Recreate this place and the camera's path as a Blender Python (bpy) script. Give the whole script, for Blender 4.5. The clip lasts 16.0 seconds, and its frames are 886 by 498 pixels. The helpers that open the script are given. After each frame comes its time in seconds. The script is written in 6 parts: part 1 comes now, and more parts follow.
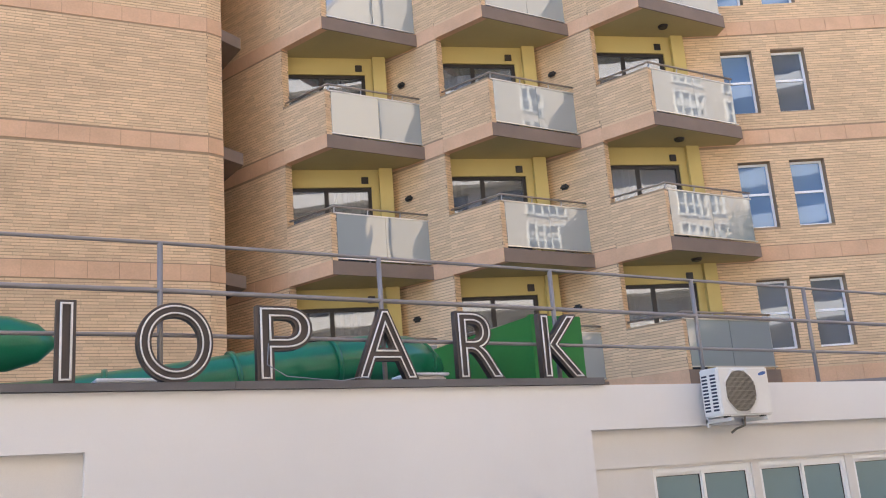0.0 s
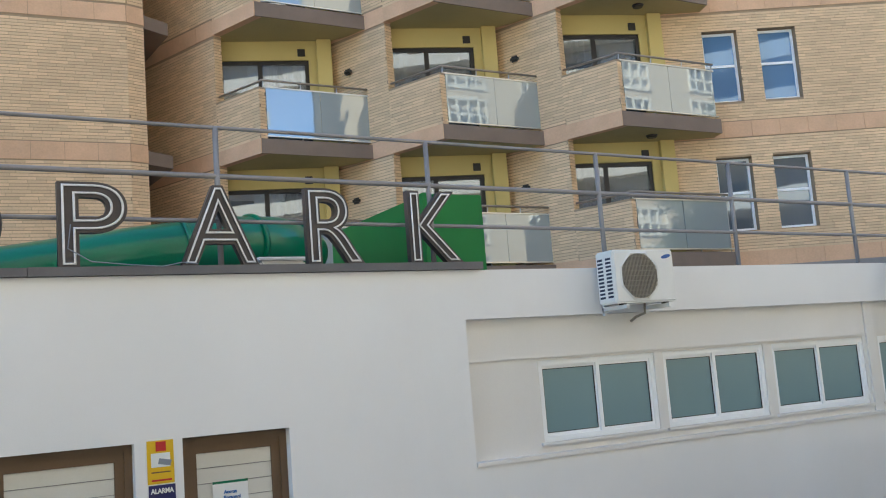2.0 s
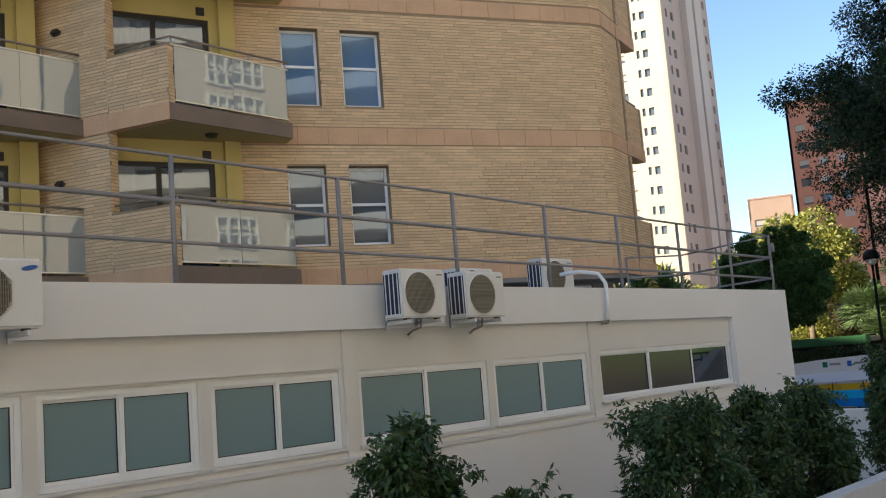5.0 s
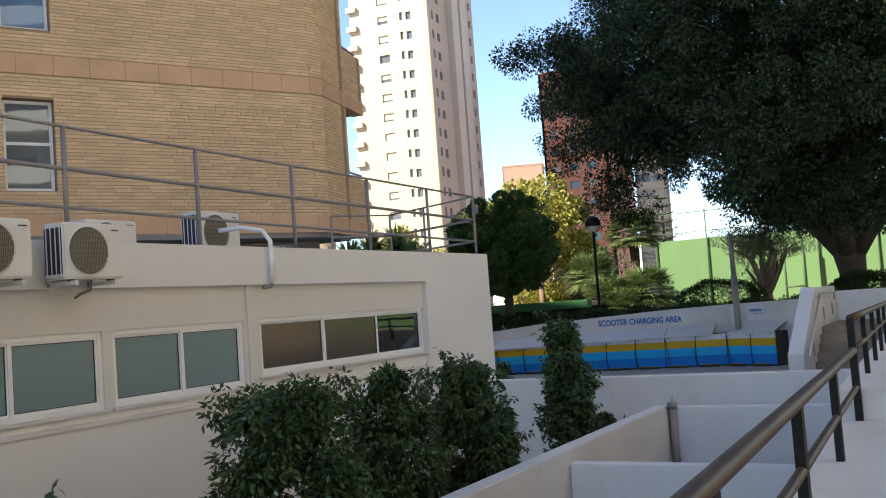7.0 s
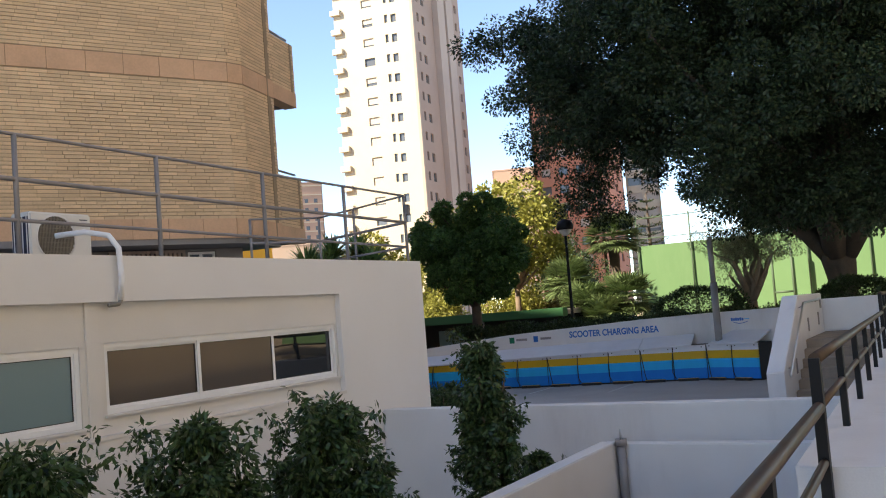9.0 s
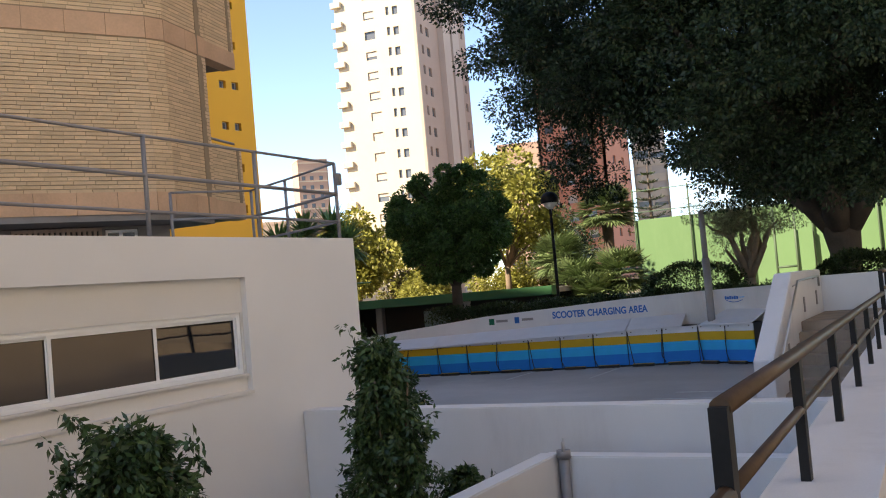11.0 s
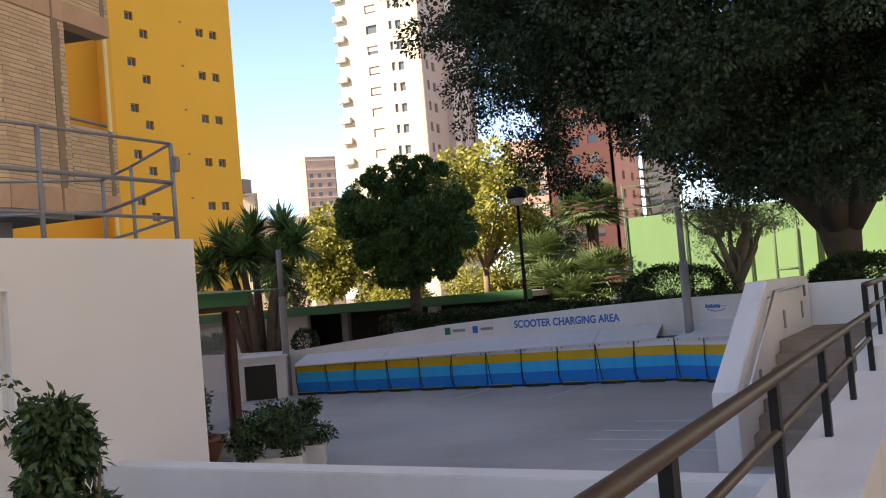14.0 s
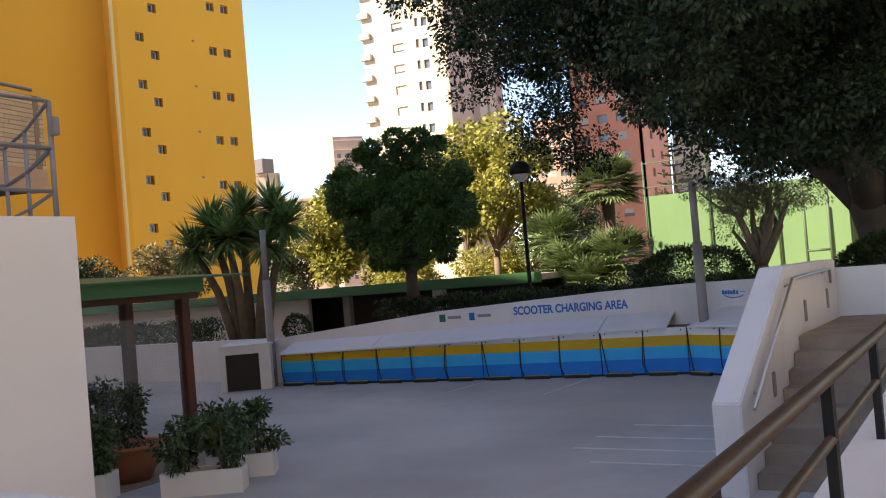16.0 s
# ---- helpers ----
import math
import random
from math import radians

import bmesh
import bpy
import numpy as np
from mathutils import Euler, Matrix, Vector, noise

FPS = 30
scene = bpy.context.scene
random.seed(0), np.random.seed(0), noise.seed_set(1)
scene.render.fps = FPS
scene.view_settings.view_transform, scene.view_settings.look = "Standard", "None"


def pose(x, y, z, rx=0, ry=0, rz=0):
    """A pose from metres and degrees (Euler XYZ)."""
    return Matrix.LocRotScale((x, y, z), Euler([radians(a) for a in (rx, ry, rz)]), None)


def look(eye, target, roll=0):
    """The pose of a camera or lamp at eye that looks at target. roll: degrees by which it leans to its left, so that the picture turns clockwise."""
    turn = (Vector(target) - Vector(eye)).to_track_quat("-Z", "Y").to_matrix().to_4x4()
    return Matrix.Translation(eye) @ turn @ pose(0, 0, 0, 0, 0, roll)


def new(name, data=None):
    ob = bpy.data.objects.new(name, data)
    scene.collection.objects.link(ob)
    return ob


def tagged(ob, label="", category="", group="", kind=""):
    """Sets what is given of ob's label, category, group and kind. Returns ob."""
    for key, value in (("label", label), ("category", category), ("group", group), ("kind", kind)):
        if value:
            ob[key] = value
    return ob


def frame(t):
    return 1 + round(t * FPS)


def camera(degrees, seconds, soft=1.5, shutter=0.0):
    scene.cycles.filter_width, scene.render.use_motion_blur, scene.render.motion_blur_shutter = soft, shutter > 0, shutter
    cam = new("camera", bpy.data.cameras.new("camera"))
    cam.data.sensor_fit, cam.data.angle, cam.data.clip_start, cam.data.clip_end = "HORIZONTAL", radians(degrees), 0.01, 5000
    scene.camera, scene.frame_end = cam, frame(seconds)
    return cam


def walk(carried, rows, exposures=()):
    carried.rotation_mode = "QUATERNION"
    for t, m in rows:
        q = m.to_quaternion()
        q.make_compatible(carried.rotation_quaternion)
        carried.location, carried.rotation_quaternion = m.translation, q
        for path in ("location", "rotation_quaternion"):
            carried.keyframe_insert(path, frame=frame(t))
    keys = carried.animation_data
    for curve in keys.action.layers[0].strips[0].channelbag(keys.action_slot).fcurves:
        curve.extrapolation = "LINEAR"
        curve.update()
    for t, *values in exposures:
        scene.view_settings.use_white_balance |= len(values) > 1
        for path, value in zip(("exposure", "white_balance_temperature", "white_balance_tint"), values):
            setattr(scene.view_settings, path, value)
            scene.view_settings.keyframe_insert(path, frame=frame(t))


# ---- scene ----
cam = camera(49.6, 16.0, soft=1.1)
METRES, EYE, TILT, LEAN, TURN = 18.0, 1.5, 0.0, 0.0, -29.9
ROWS = [
    (0.0, 0.0, 0.0, 0.0, 1.1, 14.42, 4.27),
    (0.5, 0.0157, 0.016, 0.0023, 1.21, 13.15, 4.3),
    (1.0, 0.0376, 0.0316, 0.0008, 1.31, 11.19, 4.55),
    (1.5, 0.0557, 0.0503, 0.0014, 1.25, 7.22, 4.2),
    (2.0, 0.0777, 0.0645, 0.0022, 1.45, 7.51, 4.41),
    (2.5, 0.1018, 0.0821, 0.0029, 1.57, 7.35, 4.42),
    (3.0, 0.1275, 0.1041, 0.0042, -2.65, 7.11, 4.44),
    (3.5, 0.1575, 0.1233, 0.0042, -5.76, 7.11, 4.58),
    (4.0, 0.1853, 0.1409, 0.0039, -8.85, 6.96, 4.36),
    (4.5, 0.2134, 0.1565, 0.0039, -12.95, 7.06, 4.6),
    (5.0, 0.2438, 0.1728, 0.0044, -17.05, 6.97, 4.46),
    (7.5, 0.3831, 0.2478, 0.0055, -32.06, 3.27, 4.19),
    (8.0, 0.4152, 0.2678, 0.0066, -31.81, 3.43, 4.5),
    (8.5, 0.4407, 0.2843, 0.0076, -31.75, 3.57, 4.31),
    (9.0, 0.47, 0.3059, 0.009, -31.4, 3.83, 4.54),
    (11.5, 0.603, 0.3843, 0.0101, -30.72, 2.24, 4.97),
    (12.0, 0.6323, 0.3985, 0.0103, -30.66, 2.3, 4.7),
    (12.5, 0.6621, 0.4165, 0.0117, -30.42, 2.3, 4.9),
    (13.0, 0.6887, 0.4314, 0.0125, -30.33, 2.27, 4.72),
    (13.5, 0.7121, 0.4481, 0.0134, -30.22, 2.51, 4.83),
    (14.0, 0.7408, 0.463, 0.0129, -29.93, 2.43, 4.86),
    (14.5, 0.7651, 0.4834, 0.0126, -29.91, 2.58, 4.69),
    (15.0, 0.7896, 0.496, 0.0122, -29.66, 2.55, 4.93),
    (15.5, 0.814, 0.5154, 0.013, -29.65, 2.73, 4.63),
    (16.0, 0.8382, 0.5332, 0.013, -28.06, 1.41, 4.81),
]
EXPOSURES = [(0.0, 2.30, 6800, 14), (1.0, 2.20, 6700, 10), (1.5, 2.10, 6300, 0), (3.5, 2.12, 6500, 0), (4.0, 2.04, 6800, 1), (4.5, 1.70, 7000, 2), (5.0, 1.40, 7300, 4), (7.5, 1.55, 7650, 7), (9.0, 1.56, 7850, 10), (13.0, 1.63, 8250, 14), (16.0, 1.71, 8250, 16)]
walk(cam, [(t, pose(0, 0, EYE, TILT, LEAN, TURN) @ pose(METRES * x, METRES * y, METRES * z, 90 + pitch, roll, yaw)) for t, x, y, z, yaw, pitch, roll in ROWS], EXPOSURES)

# ---- world, sun ----
SUN_FROM = Vector((-0.80, 0.60, 0.0)).normalized()
ELEV = radians(40)
world = bpy.data.worlds.new("world")
scene.world = world
world.use_nodes = True
wn = world.node_tree
sky = wn.nodes.new("ShaderNodeTexSky")
sky.sky_type = "NISHITA"
sky.sun_disc = False
sky.sun_elevation = ELEV
sky.sun_rotation = math.atan2(SUN_FROM.x, SUN_FROM.y)
sky.altitude = 1800
sky.air_density, sky.dust_density, sky.ozone_density = 0.8, 0.0, 3.5
wn.nodes["Background"].inputs["Strength"].default_value = 0.15
wn.links.new(sky.outputs["Color"], wn.nodes["Background"].inputs["Color"])
sun_data = bpy.data.lights.new("sun", "SUN")
sun_data.energy, sun_data.angle, sun_data.color = 5.0, radians(0.6), (1.0, 0.94, 0.84)
sun = new("sun", sun_data)
sun_vec = Vector((SUN_FROM.x * math.cos(ELEV), SUN_FROM.y * math.cos(ELEV), math.sin(ELEV)))
sun.matrix_world = look(sun_vec * 100, (0, 0, 0))


# ---- materials ----
def nodes_of(name):
    m = bpy.data.materials.new(name)
    m.use_nodes = True
    return m, m.node_tree, m.node_tree.nodes["Principled BSDF"]


def surface(name, color, rough=0.7, metal=0.0, vary=0.12, scale=3.0, grain=60.0, bump=0.15, random_part=0.0, island=0.0,
            spec=0.4, stain=0.0, stain_color=(0.2, 0.17, 0.13), coat=0.0):
    """A painted or natural surface: colour varied at two scales, with fine relief."""
    m, nt, b = nodes_of(name)
    n, l = nt.nodes, nt.links
    co = n.new("ShaderNodeTexCoord")
    big = n.new("ShaderNodeTexNoise")
    big.inputs["Scale"].default_value = scale
    big.inputs["Detail"].default_value = 5
    l.new(co.outputs["Object"], big.inputs["Vector"])
    fine = n.new("ShaderNodeTexNoise")
    fine.inputs["Scale"].default_value = grain
    fine.inputs["Detail"].default_value = 3
    l.new(co.outputs["Object"], fine.inputs["Vector"])
    mix = n.new("ShaderNodeMath")
    mix.operation = "MULTIPLY_ADD"
    l.new(fine.outputs["Fac"], mix.inputs[0])
    mix.inputs[1].default_value = 0.45
    l.new(big.outputs["Fac"], mix.inputs[2])
    val = n.new("ShaderNodeMapRange")
    val.inputs["From Min"].default_value, val.inputs["From Max"].default_value = 0.45, 1.0
    val.inputs["To Min"].default_value, val.inputs["To Max"].default_value = 1 - vary, 1 + vary
    l.new(mix.outputs[0], val.inputs["Value"])
    last = val.outputs[0]
    for amount, node, out in ((random_part, "ShaderNodeObjectInfo", "Random"), (island, "ShaderNodeNewGeometry", "Random Per Island")):
        if amount:
            r = n.new(node)
            mr = n.new("ShaderNodeMapRange")
            mr.inputs["To Min"].default_value, mr.inputs["To Max"].default_value = 1 - amount, 1 + amount
            l.new(r.outputs[out], mr.inputs["Value"])
            mu = n.new("ShaderNodeMath")
            mu.operation = "MULTIPLY"
            l.new(last, mu.inputs[0])
            l.new(mr.outputs[0], mu.inputs[1])
            last = mu.outputs[0]
    sc = n.new("ShaderNodeVectorMath")
    sc.operation = "SCALE"
    sc.inputs[0].default_value = color
    l.new(last, sc.inputs["Scale"])
    col = sc.outputs[0]
    if stain:
        st = n.new("ShaderNodeTexNoise")
        st.inputs["Scale"].default_value = scale * 0.6
        st.inputs["Detail"].default_value = 9
        st.inputs["Roughness"].default_value = 0.72
        mp = n.new("ShaderNodeMapping")
        mp.inputs["Scale"].default_value = (1.6, 1.6, 0.45)
        l.new(co.outputs["Object"], mp.inputs["Vector"])
        l.new(mp.outputs[0], st.inputs["Vector"])
        ramp = n.new("ShaderNodeMapRange")
        ramp.inputs["From Min"].default_value, ramp.inputs["From Max"].default_value = 0.52, 0.78
        ramp.inputs["To Max"].default_value = stain
        l.new(st.outputs["Fac"], ramp.inputs["Value"])
        mc = n.new("ShaderNodeMix")
        mc.data_type = "RGBA"
        l.new(ramp.outputs[0], mc.inputs["Factor"])
        l.new(col, mc.inputs["A"])
        mc.inputs["B"].default_value = (*stain_color, 1)
        col = mc.outputs["Result"]
    l.new(col, b.inputs["Base Color"])
    b.inputs["Roughness"].default_value = rough
    b.inputs["Metallic"].default_value = metal
    b.inputs["Specular IOR Level"].default_value = spec
    b.inputs["Coat Weight"].default_value = coat
    if bump:
        bp = n.new("ShaderNodeBump")
        bp.inputs["Strength"].default_value = bump
        bp.inputs["Distance"].default_value = 0.01
        l.new(mix.outputs[0], bp.inputs["Height"])
        l.new(bp.outputs[0], b.inputs["Normal"])
    return m


def brickwork(name, c1, c2, mortar, length=0.26, height=0.068, joint=0.011):
    """Long thin facing bricks in running bond, laid along the wall's own length and height."""
    m, nt, b = nodes_of(name)
    n, l = nt.nodes, nt.links
    co = n.new("ShaderNodeTexCoord")
    sep = n.new("ShaderNodeSeparateXYZ")
    l.new(co.outputs["Object"], sep.inputs[0])
    add = n.new("ShaderNodeMath")
    l.new(sep.outputs["X"], add.inputs[0])
    l.new(sep.outputs["Y"], add.inputs[1])
    cmb = n.new("ShaderNodeCombineXYZ")
    l.new(add.outputs[0], cmb.inputs["X"])
    l.new(sep.outputs["Z"], cmb.inputs["Y"])
    br = n.new("ShaderNodeTexBrick")
    br.inputs["Scale"].default_value = 1.0
    br.inputs["Brick Width"].default_value = length
    br.inputs["Row Height"].default_value = height
    br.inputs["Mortar Size"].default_value = joint
    br.inputs["Mortar Smooth"].default_value = 0.25
    br.inputs["Bias"].default_value = -0.15
    br.inputs["Color1"].default_value = (*c1, 1)
    br.inputs["Color2"].default_value = (*c2, 1)
    br.inputs["Mortar"].default_value = (*mortar, 1)
    l.new(cmb.outputs[0], br.inputs["Vector"])
    ns = n.new("ShaderNodeTexNoise")
    ns.inputs["Scale"].default_value = 0.7
    ns.inputs["Detail"].default_value = 8
    ns.inputs["Roughness"].default_value = 0.65
    mp = n.new("ShaderNodeMapping")
    mp.inputs["Scale"].default_value = (0.6, 0.6, 1.6)
    l.new(co.outputs["Object"], mp.inputs["Vector"])
    l.new(mp.outputs[0], ns.inputs["Vector"])
    mr = n.new("ShaderNodeMapRange")
    mr.inputs["From Min"].default_value, mr.inputs["From Max"].default_value = 0.25, 0.75
    mr.inputs["To Min"].default_value, mr.inputs["To Max"].default_value = 0.78, 1.2
    l.new(ns.outputs["Fac"], mr.inputs["Value"])
    fine = n.new("ShaderNodeTexNoise")
    fine.inputs["Scale"].default_value = 45
    l.new(co.outputs["Object"], fine.inputs["Vector"])
    fr = n.new("ShaderNodeMapRange")
    fr.inputs["To Min"].default_value, fr.inputs["To Max"].default_value = 0.85, 1.15
    l.new(fine.outputs["Fac"], fr.inputs["Value"])
    mu = n.new("ShaderNodeMath")
    mu.operation = "MULTIPLY"
    l.new(mr.outputs[0], mu.inputs[0])
    l.new(fr.outputs[0], mu.inputs[1])
    sc = n.new("ShaderNodeVectorMath")
    sc.operation = "SCALE"
    l.new(br.outputs["Color"], sc.inputs[0])
    l.new(mu.outputs[0], sc.inputs["Scale"])
    l.new(sc.outputs[0], b.inputs["Base Color"])
    b.inputs["Roughness"].default_value = 0.8
    inv = n.new("ShaderNodeMath")
    inv.operation = "MULTIPLY_ADD"
    inv.inputs[1].default_value = -1.0
    l.new(br.outputs["Fac"], inv.inputs[0])
    l.new(fine.outputs["Fac"], inv.inputs[2])
    bp = n.new("ShaderNodeBump")
    bp.inputs["Strength"].default_value = 0.7
    bp.inputs["Distance"].default_value = 0.012
    l.new(inv.outputs[0], bp.inputs["Height"])
    l.new(bp.outputs[0], b.inputs["Normal"])
    return m


def glazing(name, color, rough=0.03, metal=0.0, spec=0.8, alpha=1.0, wave=0.02):
    """Window glass backed by a blind or a dark room: a glossy sheet, slightly wavy."""
    m, nt, b = nodes_of(name)
    n, l = nt.nodes, nt.links
    b.inputs["Base Color"].default_value = (*color, 1)
    b.inputs["Roughness"].default_value = rough
    b.inputs["Metallic"].default_value = metal
    b.inputs["Specular IOR Level"].default_value = spec
    b.inputs["Alpha"].default_value = alpha
    co = n.new("ShaderNodeTexCoord")
    ns = n.new("ShaderNodeTexNoise")
    ns.inputs["Scale"].default_value = 1.3
    l.new(co.outputs["Object"], ns.inputs["Vector"])
    bp = n.new("ShaderNodeBump")
    bp.inputs["Strength"].default_value = wave
    bp.inputs["Distance"].default_value = 0.1
    l.new(ns.outputs["Fac"], bp.inputs["Height"])
    l.new(bp.outputs[0], b.inputs["Normal"])
    return m


def foliage(name, color, vary=0.45, rough=0.5, through_light=0.25):
    m, nt, b = nodes_of(name)
    n, l = nt.nodes, nt.links
    g = n.new("ShaderNodeNewGeometry")
    mr = n.new("ShaderNodeMapRange")
    mr.inputs["To Min"].default_value, mr.inputs["To Max"].default_value = 1 - vary, 1 + vary
    l.new(g.outputs["Random Per Island"], mr.inputs["Value"])
    sc = n.new("ShaderNodeVectorMath")
    sc.operation = "SCALE"
    sc.inputs[0].default_value = color
    l.new(mr.outputs[0], sc.inputs["Scale"])
    l.new(sc.outputs[0], b.inputs["Base Color"])
    b.inputs["Roughness"].default_value = rough
    b.inputs["Specular IOR Level"].default_value = 0.35
    tr = n.new("ShaderNodeBsdfTranslucent")
    l.new(sc.outputs[0], tr.inputs["Color"])
    mx = n.new("ShaderNodeMixShader")
    mx.inputs[0].default_value = through_light
    l.new(b.outputs[0], mx.inputs[1])
    l.new(tr.outputs[0], mx.inputs[2])
    l.new(mx.outputs[0], n["Material Output"].inputs["Surface"])
    return m


BRICK = brickwork("facing_brick", (0.74, 0.52, 0.30), (0.58, 0.385, 0.205), (0.30, 0.225, 0.145))
MORTAR = surface("raked_mortar", (0.34, 0.24, 0.15), 0.95, vary=0.15, scale=2)
BRICKPIECE = surface("brick_piece", (0.70, 0.495, 0.30), 0.8, vary=0.13, scale=0.45, grain=40, bump=0.3, island=0.11)
BRICKONE = surface("single_brick", (0.70, 0.495, 0.30), 0.8, vary=0.15, scale=3.0, grain=40, bump=0.3, random_part=0.11)
BAND = surface("terracotta_band", (0.66, 0.41, 0.25), 0.75, vary=0.14, scale=1.2, grain=30, stain=0.25, stain_color=(0.55, 0.42, 0.3))
YELLOW = surface("yellow_render", (0.56, 0.43, 0.16), 0.85, vary=0.06, scale=0.8, grain=90)
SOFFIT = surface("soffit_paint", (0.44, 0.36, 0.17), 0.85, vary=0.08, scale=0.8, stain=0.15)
FASCIA = surface("fascia_brown", (0.21, 0.155, 0.12), 0.7, vary=0.15, scale=1.5, stain=0.2)
WHITE = surface("white_render", (0.79, 0.77, 0.75), 0.85, vary=0.045, scale=0.5, grain=120, bump=0.25, stain=0.10, stain_color=(0.5, 0.46, 0.42))
CREAM = surface("cream_render", (0.745, 0.71, 0.665), 0.85, vary=0.05, scale=0.5, grain=120, bump=0.25, stain=0.12, stain_color=(0.5, 0.44, 0.38))
OLDWHITE = surface("weathered_white_render", (0.70, 0.68, 0.66), 0.85, vary=0.07, scale=0.9, grain=100, bump=0.3, stain=0.35, stain_color=(0.38, 0.34, 0.3))
PVC = surface("white_frame", (0.88, 0.88, 0.88), 0.4, vary=0.03)
BROWNFRAME = surface("brown_frame", (0.14, 0.085, 0.045), 0.5, vary=0.1)
# dark frame paint; also the colour of sheets standing for shaded rooms
DARKFRAMESHADE = surface("dark_frame_and_shade", (0.03, 0.024, 0.02), 0.45, vary=0.1)
METAL = surface("galvanised_rail", (0.27, 0.25, 0.245), 0.5, metal=0.2, vary=0.12, scale=4)
BLACKPAINT = surface("black_paint", (0.010, 0.0095, 0.010), 0.55, vary=0.3, scale=8, spec=0.25)
HANDRAIL = surface("worn_handrail", (0.075, 0.042, 0.022), 0.46, vary=0.3, scale=5, spec=0.25)
BALRAIL = surface("balcony_rail_bronze", (0.30, 0.245, 0.20), 0.4, metal=0.3, vary=0.1)
STAINLESS = surface("stainless", (0.55, 0.53, 0.5), 0.3, metal=0.9, vary=0.05)
CURTAIN = surface("net_curtain", (0.30, 0.285, 0.255), 0.9, vary=0.08)
WINGLASS = glazing("window_glass", (0.20, 0.24, 0.29), 0.01, 0.6, 1.0, wave=0.012)
BLUEGLASS = glazing("window_glass_blue", (0.14, 0.26, 0.44), 0.02, 0.25, 1.0, wave=0.008)
DOORGLASS = glazing("balcony_door_glass", (0.36, 0.39, 0.43), 0.01, 0.7, 1.0, alpha=0.6, wave=0.012)
MILKGLASS = glazing("frosted_balcony_glass", (0.37, 0.41, 0.42), 0.02, 0.29, 1.0, wave=0.01)
FROST = glazing("frosted_office_glass", (0.17, 0.265, 0.285), 0.35, 0.0, 0.5)
SMOKE = glazing("smoked_office_glass", (0.085, 0.068, 0.055), 0.12, 0.0, 0.6)
OPENDARK = glazing("open_sash_dark", (0.012, 0.016, 0.02), 0.02, 0.0, 0.8)
ASPHALT = surface("worn_asphalt", (0.41, 0.39, 0.37), 0.9, vary=0.22, scale=0.35, grain=120, bump=0.5, stain=0.6, stain_color=(0.54, 0.51, 0.48))
PAVE = surface("pavement_concrete", (0.22, 0.205, 0.19), 0.9, vary=0.15, scale=1.0, grain=80, bump=0.4, stain=0.3)
STEP = surface("stone_steps", (0.30, 0.225, 0.165), 0.85, vary=0.22, scale=2.0, grain=70, bump=0.4, stain=0.45, stain_color=(0.12, 0.1, 0.08))
SOIL = surface("gravel_soil", (0.26, 0.20, 0.145), 0.95, vary=0.3, scale=2.5, grain=40, bump=0.8)
GROUND = surface("dry_ground", (0.2, 0.18, 0.14), 0.95, vary=0.3, scale=0.15, grain=20, bump=0.3)
ROOFMAT = surface("roof_felt", (0.3, 0.28, 0.26), 0.9, vary=0.15)
GREYCOL = surface("grey_render", (0.26, 0.24, 0.23), 0.85, vary=0.1)
ACWHITE = surface("ac_white", (0.74, 0.73, 0.70), 0.45, vary=0.05, scale=2, stain=0.12, stain_color=(0.45, 0.4, 0.33))
PINKWASH = surface("pierced_block_paint", (0.42, 0.32, 0.26), 0.85, vary=0.12)
LETTER = surface("letter_brown", (0.075, 0.06, 0.055), 0.5, vary=0.15, scale=6)
NEON = surface("unlit_neon_glass", (0.78, 0.74, 0.7), 0.3, vary=0.05)
LEDGE = surface("grey_metal_ledge", (0.12, 0.115, 0.12), 0.5, vary=0.12)
TUBEGREEN = surface("green_fibreglass", (0.005, 0.16, 0.075), 0.3, vary=0.15, scale=1.2, coat=0.3)
BOXGREEN = surface("green_board", (0.012, 0.17, 0.03), 0.6, vary=0.1, scale=1.5)


# ---- mesh helpers ----
def box(bm, x0, x1, y0, y1, z0, z1, m=None):
    vs = [bm.verts.new(m @ Vector(c) if m else c) for c in
          ((x0, y0, z0), (x1, y0, z0), (x1, y1, z0), (x0, y1, z0), (x0, y0, z1), (x1, y0, z1), (x1, y1, z1), (x0, y1, z1))]
    return [bm.faces.new([vs[i] for i in q]) for q in ((3, 2, 1, 0), (4, 5, 6, 7), (0, 1, 5, 4), (1, 2, 6, 5), (2, 3, 7, 6), (3, 0, 4, 7))]


def soft_box(x0, x1, y0, y1, z0, z1, r=0.01, seg=2):
    bm = bmesh.new()
    box(bm, x0, x1, y0, y1, z0, z1)
    bmesh.ops.bevel(bm, geom=bm.edges[:], offset=r, segments=seg, affect="EDGES")
    return bm


def prism(pts, z0, z1):
    """An upright prism over a counter-clockwise outline."""
    bm = bmesh.new()
    lo = [bm.verts.new((x, y, z0)) for x, y in pts]
    hi = [bm.verts.new((x, y, z1)) for x, y in pts]
    bm.faces.new(lo[::-1])
    bm.faces.new(hi)
    for i in range(len(pts)):
        j = (i + 1) % len(pts)
        bm.faces.new((lo[i], lo[j], hi[j], hi[i]))
    return bm


